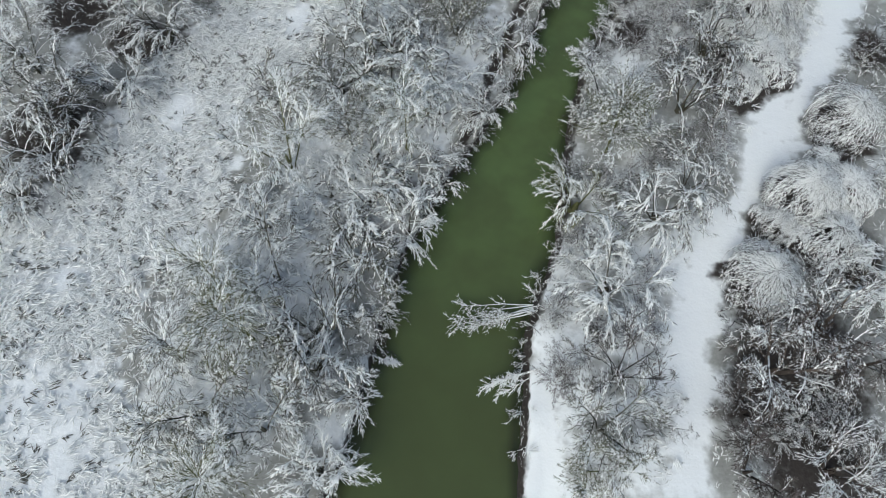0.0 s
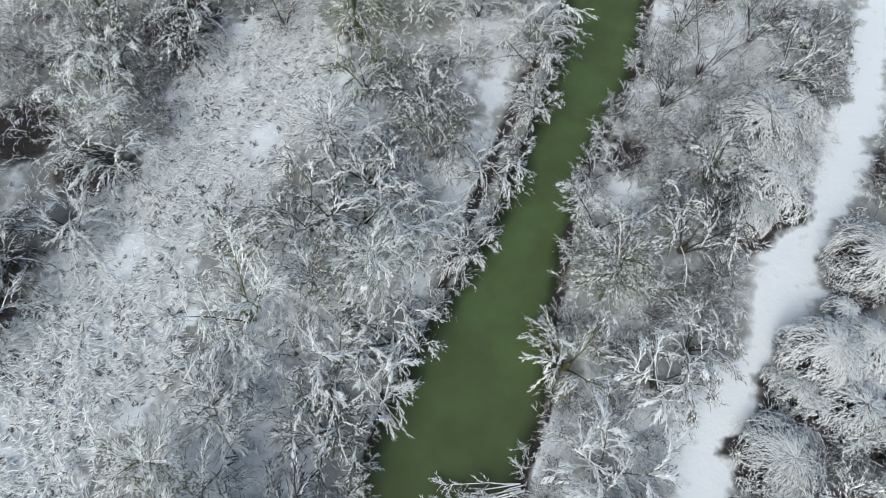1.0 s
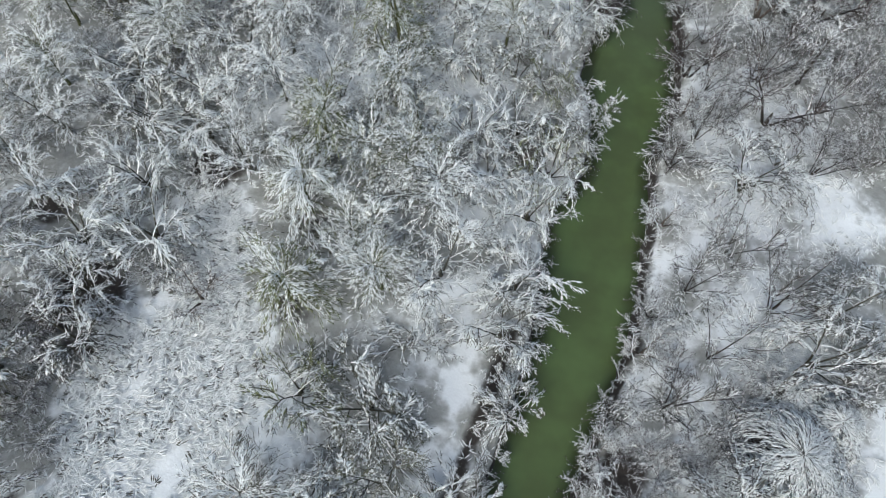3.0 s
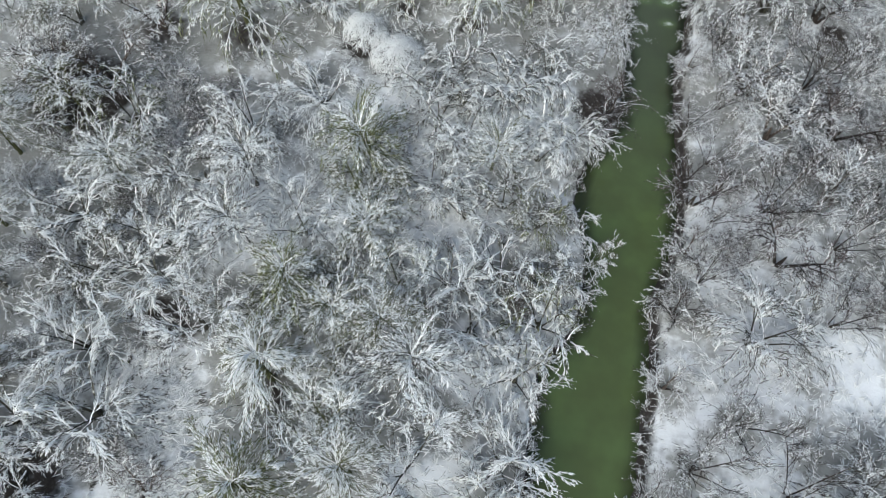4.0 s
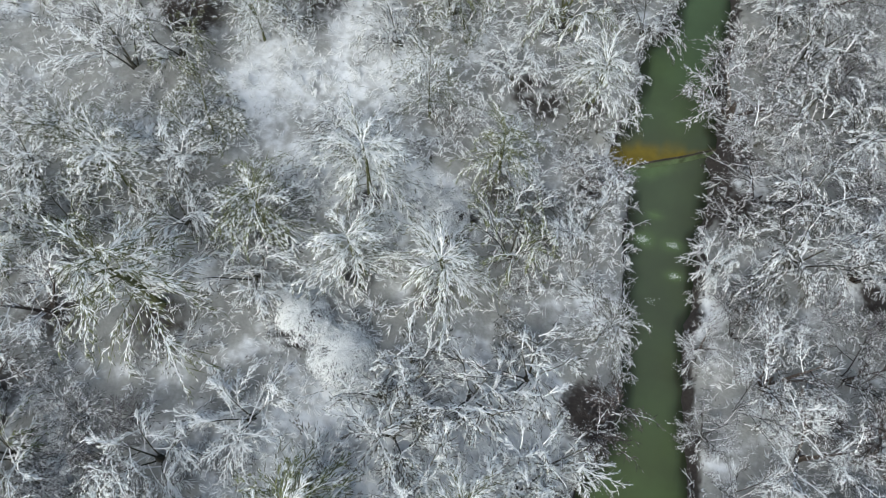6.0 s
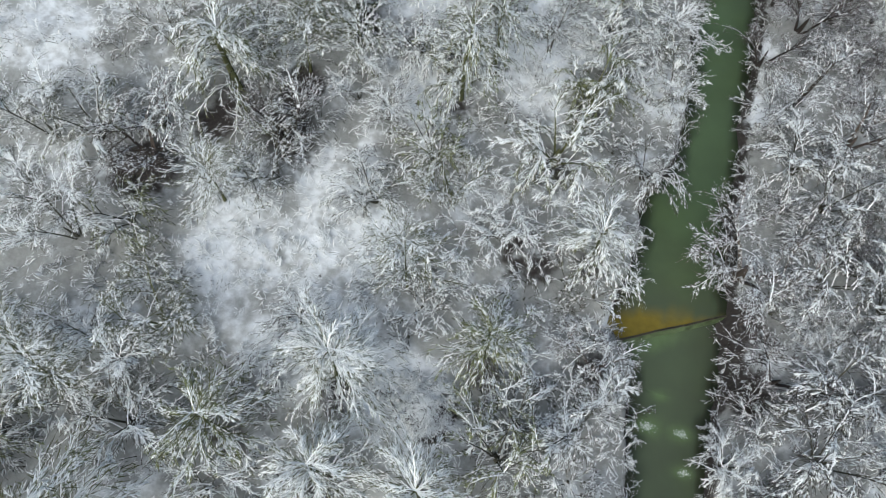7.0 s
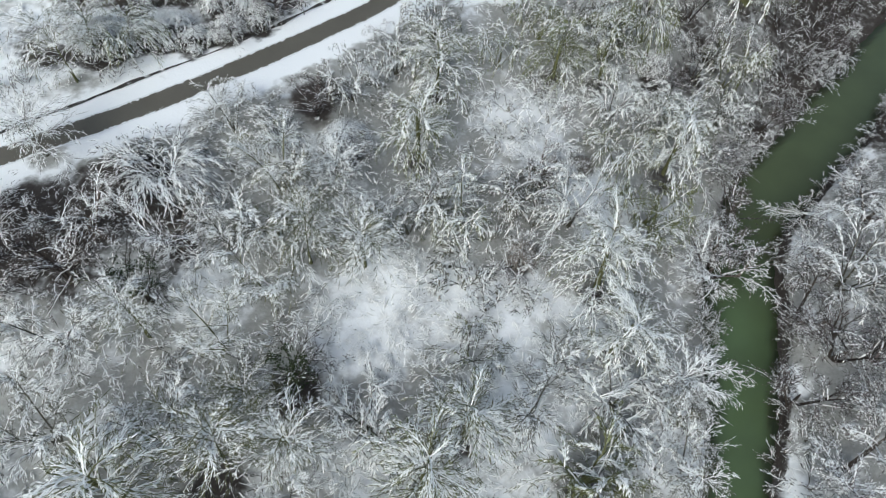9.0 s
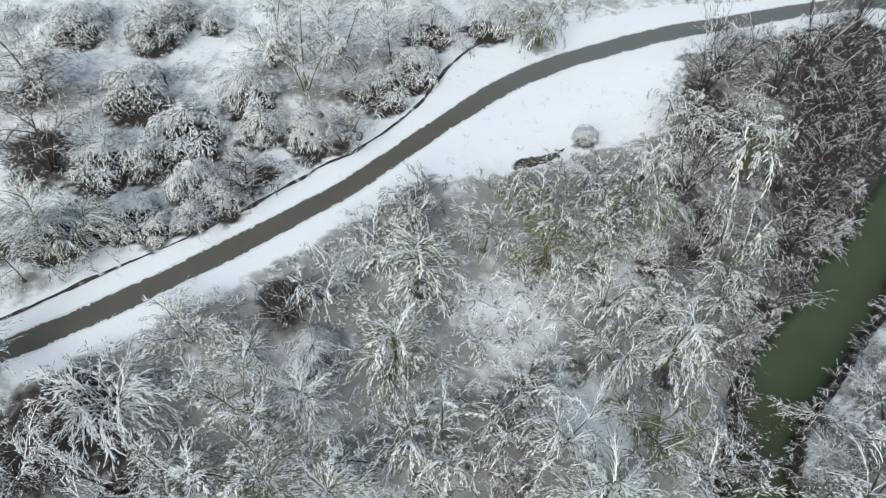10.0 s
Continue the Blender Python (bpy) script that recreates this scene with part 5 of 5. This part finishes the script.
def scatter_shrubs():
    rng = np.random.default_rng(11)
    x, y = rng.uniform(-118, 64, 14000), rng.uniform(-10, 312, 14000)
    way, _ = along(PATH_LINE, x, y, PATH_HALF)
    keep = in_view(x, y) & free_spot(x, y) & (open_ground(x, y) < 0.6) & (way > 1.6)
    x, y = x[keep], y[keep]
    done = [tuple(t) for t in ALL_TREES]
    spots = []
    for a, b in zip(x, y):
        r = 1.6 + 1.8 * rng.random() ** 1.4
        t = np.array(done)
        if np.all(np.hypot(t[:, 0] - a, t[:, 1] - b) > 0.36 * (t[:, 2] + r)):
            done.append((a, b, r))
            spots.append((float(a), float(b), float(r)))
        if len(spots) >= 1000:
            break
    looks = ((MAT_GREY, MAT_SHRUB_TWIG), (MAT_GREY, MAT_GREY_TWIG), (MAT_DARK, MAT_DARK_TWIG), (MAT_SHRUB_TWIG, MAT_BALL_TWIG))
    kinds = [shrub(i, looks[i % 4]) for i in range(8)]
    # the shrubs nearest the river stand as things of their own, the rest is one thicket
    spots.sort(key=lambda s: abs(s[0] - float(bank(WEST_BANK, s[1])) + 5))
    near, rest = spots[:280], spots[280:]
    dim = [s for s in near if dark_patch(s[0], s[1]) > 0.4]
    for group_spots, some, label in ((dim, kinds[2::4], "low dark shrub with little snow"), ([s for s in near if s not in dim], kinds[0::4] + kinds[1::4] + kinds[3::4], "low twiggy shrub dusted with snow")):
        plant([tree("shrub", label, "shrub", "undergrowth shrubs", w, m, (i, 0.15, 0.12)) for i, (w, m) in enumerate(some)], group_spots, 6, (0.8, 1.3), 2.2)
    murky = [float(dark_patch(s[0], s[1])) > 0.4 for s in rest]
    pale = [float(white_patch(s[0], s[1])) > 0.4 or float(open_ground(s[0], s[1])) > 0.3 for s in rest]
    for j in range(4):
        V, F, K, n = [], [], [], 0
        mats = looks[j]
        for i, (x, y, r) in enumerate(rest):
            if (2 if murky[i] else 3 if pale[i] else (0, 1, 1, 0, 2)[i % 5]) != j:
                continue
            w, _ = kinds[(i // 2 % 2) * 4 + j]
            pts = np.array([tuple(p) for p in w[0].v] + [tuple(p) for p in w[1].v])
            fs = np.array(w[0].f + [tuple(a + len(w[0].v) for a in t) for t in w[1].f])
            a, s = rng.uniform(0, 6.283), r / 2.2
            c, d = math.cos(a) * s, math.sin(a) * s
            K.append(np.repeat((0, 1), (len(w[0].f), len(w[1].f))))
            V.append(np.column_stack([pts[:, 0] * c - pts[:, 1] * d + x, pts[:, 0] * d + pts[:, 1] * c + y, pts[:, 2] * s * rng.uniform(0.8, 1.3) + float(land(x, y))]))
            F.append(fs + n)
            n += len(pts)
        if not V:
            continue
        me = mesh_of("thicket", np.concatenate(V), np.concatenate(F), mats[0])
        me.materials.append(mats[1])
        me.polygons.foreach_set("material_index", np.concatenate(K).astype(np.int32))
        tagged(new("thicket", me), "thicket of low snow-dusted shrubs in the wood", "thicket", kind="stuff")


def scatter_stuff(name, label, category, count, seed, each, length, radius, tall, material, wanted, area=(-118, 64, -10, 312), lean=(0.0, 0.0)):
    """Many small tufts as one mesh, each a few blades that bow out under their snow."""
    rng = np.random.default_rng(seed)
    x, y = rng.uniform(area[0], area[1], count * 5), rng.uniform(area[2], area[3], count * 5)
    keep = in_view(x, y) & free_spot(x, y) & wanted(x, y, rng)
    x, y = x[keep][:count], y[keep][:count]
    n = len(x)
    size = np.repeat(rng.uniform(0.6, 1.4, n), each)
    cx, cy = np.repeat(x, each) + rng.normal(0, 0.15, n * each) * size, np.repeat(y, each) + rng.normal(0, 0.15, n * each) * size
    up = rng.uniform(0.15, 1.0, n * each) * tall * size
    base = np.column_stack([cx, cy, land(cx, cy) + up])
    way = np.repeat(rng.normal(0, 1, (n, 2)) + np.array(lean), each, 0) + rng.normal(0, 0.7, (n * each, 2))
    way /= np.maximum(np.linalg.norm(way, axis=1), 0.2)[:, None]
    long = rng.uniform(*length, n * each) * size
    tip = base + np.column_stack([way * long[:, None], rng.uniform(-0.7, 0.25, n * each) * long])
    tip[:, 2] = np.maximum(tip[:, 2], land(tip[:, 0], tip[:, 1]) + 0.01)
    v, f = flakes(base, tip, rng.uniform(*radius, n * each) * size)
    tagged(new(name, mesh_of(name, v, f, material)), label, category, kind="stuff")


def bank_bushes():
    """Low bushes that lean out over the water along both banks."""
    rng = random.Random(31)
    spots = []
    for table, side in ((WEST_BANK, -1), (EAST_BANK, 1)):
        y = -4.0
        while y < 250:
            y += rng.uniform(1.2, 3.0) if side < 0 else rng.uniform(1.3, 3.4)
            x = float(bank(table, y)) + side * (rng.uniform(0.5, 1.1) if side < 0 else rng.uniform(-0.1, 0.9))
            if (float(open_ground(x + side * 0.6, y)) < 0.6 or rng.random() < 0.3) and (side < 0 or abs(y - float(weir_y(x))) > 2):
                spots.append((x, y, rng.uniform(1.0, 2.1) if side < 0 else rng.uniform(1.2, 2.7)))
    kinds = []
    for i in range(5):
        w = arching_tree(800 + i, stems=4, limbs=12, high=0.5, low=0.1, rise=0.45, droop=0.8, branchlets=5, twigs=3, width=0.026, limb_r=0.026, stem_r=0.03, bare=0.6, crook=1.0, splay=1.0, radius=2.2, plume=0.42, clump=0.35)
        kinds.append(tree("bank_bush", "dark twiggy bush dotted with snow leaning over the water", "bush", "bushes along the river bank", w, (MAT_DARK if i < 3 else MAT_GREY, MAT_DARK_TWIG if i < 2 else MAT_GREY_TWIG if i < 4 else MAT_WILLOW_TWIG), (i, 0.15, 0.1)))
    plant(kinds, spots, 9, (0.8, 1.2), 2.2)


scatter_shrubs()
bank_bushes()
scatter_stuff("undergrowth", "tangled snow-dusted twigs and brambles on the wood's floor", "undergrowth", 11000, 21, 7, (0.3, 0.9), (0.02, 0.05), 0.5, MAT_BRUSH,
              lambda x, y, g: (open_ground(x, y) < 0.27 + 0.22 * g.random(len(x))) & (0.5 + 0.7 * wobble(x, y, 11, 4) > g.random(len(x))))
scatter_stuff("snowy_brush", "low bramble tufts bowed under thick snow", "undergrowth", 13000, 25, 8, (0.35, 0.95), (0.025, 0.065), 0.55, MAT_TUFT,
              lambda x, y, g: (open_ground(x, y) < 0.3 + 0.25 * g.random(len(x))) & (0.35 + 0.6 * wobble(x, y, 14, 9) + 0.9 * white_patch(x, y) - 1.2 * dark_patch(x, y) > g.random(len(x))))
scatter_stuff("meadow_grass", "flattened dead grass tufts bowed under snow", "grass", 9500, 22, 9, (0.3, 1.0), (0.025, 0.07), 0.4, MAT_TUFT,
              lambda x, y, g: inside(MEADOW, x, y) & (0.62 + 0.75 * wobble(x, y, 13, 6) > g.random(len(x)) * (1 + 1.6 * ease(12, -4, y) * ease(-24, -30, x))), (-80, -20, -10, 85), (1.0, 0.8))
scatter_stuff("meadow_stalks", "dark dead stalks lying among the snowy grass", "grass", 2800, 26, 8, (0.3, 0.8), (0.025, 0.06), 0.3, MAT_STALK,
              lambda x, y, g: inside(MEADOW, x, y) & (0.3 + 0.6 * wobble(x, y, 5, 3) + 0.4 * wobble(x, y, 13, 6) > g.random(len(x)) * (1 + 1.2 * ease(12, -4, y) * ease(-24, -30, x))), (-80, -20, -10, 85), (1.0, 0.8))
scatter_stuff("field_weeds", "dark dead weeds poking through the field snow", "weeds", 480, 24, 4, (0.12, 0.4), (0.02, 0.05), 0.15, MAT_BRUSH,
              lambda x, y, g: inside(FIELD, x, y) & (wobble(x, y, 3.0, 2) > 0.25), (-24, 6, 232, 256))
scatter_stuff("roadside_grass", "sparse grass blades standing out of roadside snow", "grass", 700, 23, 5, (0.1, 0.35), (0.015, 0.03), 0.15, MAT_GRASS,
              lambda x, y, g: inside(FIELD, x, y) & (wobble(x, y, 9, 5) > 0.15), (-70, 32, 188, 290))


# ---- fallen trees in the river ----
def fallen(name, label, foot, tip, seed, n, r):
    rng = random.Random(seed)
    a, b = Vector(foot), Vector(tip)
    d = b - a
    az, length = math.atan2(d.y, d.x), d.length
    stem, branch, twig = Wood(), Wood(), Wood()
    for i in range(n):
        line = sweep(a + Vector((rng.uniform(-0.3, 0.3), rng.uniform(-0.35, 0.35), rng.uniform(-0.1, 0.1))), az + rng.uniform(-0.22, 0.22), math.asin(d.z / length) + rng.uniform(0, 0.12), length * rng.uniform(0.75, 1.0), 0.12, 5, rng)
        stem.branch(line, r * rng.uniform(0.7, 1.2), r * 0.3)
        for j in range(18):
            p, c, e = on_way(line, rng.uniform(0.35, 1.0))
            sub = sweep(p, c + rng.uniform(-1.0, 1.0), e + rng.uniform(0.0, 0.5), length * rng.uniform(0.08, 0.2), 0.4, 3, rng, rng.uniform(-0.6, 0.6))
            branch.branch(sub, r * 0.55, r * 0.3)
            for k in range(7):
                q, c2, e2 = on_way(sub, rng.uniform(0.2, 1))
                twig.branch([q, q + bearing(c2 + rng.uniform(-1, 1), e2 + rng.uniform(-0.3, 0.6)) * rng.uniform(0.2, 0.5)], 0.035, 0)
    root = tagged(new(name), label, "fallen tree")
    tagged(part("limb", stem.mesh("limb", MAT_WILLOW_TWIG), root), kind="stuff")
    tagged(part("crown", joined("crown", (branch, twig), (MAT_GREY_TWIG, MAT_GREY_TWIG)), root), kind="stuff")
    return root


fallen("fallen_tree", "snow-covered fallen tree lying across the green water", (7.1, 23.3, 1.0), (-1.3, 20.6, 0.35), 1, 7, 0.07)
fallen("fallen_branch", "snow-covered broken limb dipping into the river", (8.6, 16.8, 1.6), (3.8, 13.0, 0.3), 2, 4, 0.065)
fallen("leaning_dead_tree", "bare snow-lined dead tree leaning low over the water", (26.0, 214.6, 4.5), (19.0, 215.8, 2.6), 4, 3, 0.07)
fallen("fallen_branch", "snowy branch reaching out from the west bank", (10.6, 193.2, 2.6), (16.6, 190.6, 1.8), 5, 2, 0.06)
fallen("fallen_branch", "small snowy branch reaching over the water", (-8.0, 14.6, 0.9), (-5.2, 14.2, 0.4), 3, 2, 0.05)


# ---- rocks and an eroded bank by the road ----
def rock(i):
    rng = random.Random(900 + i)
    bm = bmesh.new()
    bmesh.ops.create_icosphere(bm, subdivisions=2, radius=0.55)
    sx, sy, sz = rng.uniform(0.8, 1.5), rng.uniform(0.6, 1.0), rng.uniform(0.5, 0.8)
    for v in bm.verts:
        n = 1 + 0.3 * noise.noise(v.co * 1.6 + Vector((i * 3.1, 0, 0)))
        v.co = Vector((v.co.x * sx * n, v.co.y * sy * n, v.co.z * sz * n))
    me = bpy.data.meshes.new("rock")
    bm.to_mesh(me)
    bm.free()
    me.materials.append(MAT_ROCK)
    return tagged(new("rock", me), "dark snow-capped rock at the roadside ditch", "rock", "rocks by the ditch")


def set_rocks():
    rng = random.Random(5)
    kinds = [rock(i) for i in range(4)]
    spots = ROCKS + [(x + rng.uniform(-1.4, 1.4), y + rng.uniform(-1.4, 1.4)) for x, y in ROCKS]
    for i, (x, y) in enumerate(spots):
        s = rng.uniform(0.7, 1.5)
        m = pose(x, y, float(land(x, y)) + 0.1, rng.uniform(-12, 12), rng.uniform(-12, 12), rng.uniform(0, 360)) @ Matrix.Diagonal((s, s, s, 1))
        if i < len(spots) - 4:
            copy_thing(kinds[i % 4], m)
        else:
            kinds[i % 4].matrix_basis = m


def earth_bank():
    """A short rough cut in the field: dark soil and dead stalks below a lip of snow."""
    rng = random.Random(12)
    v, n = [], 40
    edge = []
    for i in range(n):
        t = i / (n - 1)
        x, y = -14.4 + 5.6 * t, 238.3 + 3.4 * t ** 1.6
        g = float(land(x, y))
        k = (math.sin(math.pi * t) ** 0.5) * (0.75 + 0.25 * math.sin(i * 0.9))
        for a, b in ((-1.3, -0.08), (-0.9, 0.12), (-0.5, 0.4), (-0.15, 0.62), (0.3, 0.66), (0.9, 0.4), (1.8, -0.08)):
            q = Vector((x + a * 0.5, y + a * 0.86, g + b * k))
            q += 0.16 * noise.noise_vector(q * 1.9) + 0.08 * noise.noise_vector(q * 5.0)
            v.append(tuple(q))
            if -0.6 < a < 0.4:
                edge.append(q)
    root = tagged(new("earth_bank"), "eroded dark earth bank with dead stalks under snow", "earth bank")
    part("soil", mesh_of("soil", v, grid_faces(n, 7)[:, ::-1], MAT_SOIL), root)
    base = np.array([tuple(edge[rng.randrange(len(edge))]) for _ in range(520)])
    g = np.random.default_rng(6)
    base[:, :2] += g.normal(0, 0.12, (520, 2))
    sv, sf = spikes(base, g.normal(0, 0.7, (520, 3)) + [-0.3, -0.8, 0.2], g.uniform(0.2, 0.6, 520), g.uniform(0.02, 0.04, 520))
    tagged(part("stalks", mesh_of("stalks", sv, sf, MAT_BRUSH), root, "dead brown stalks"), kind="stuff")


set_rocks()
earth_bank()
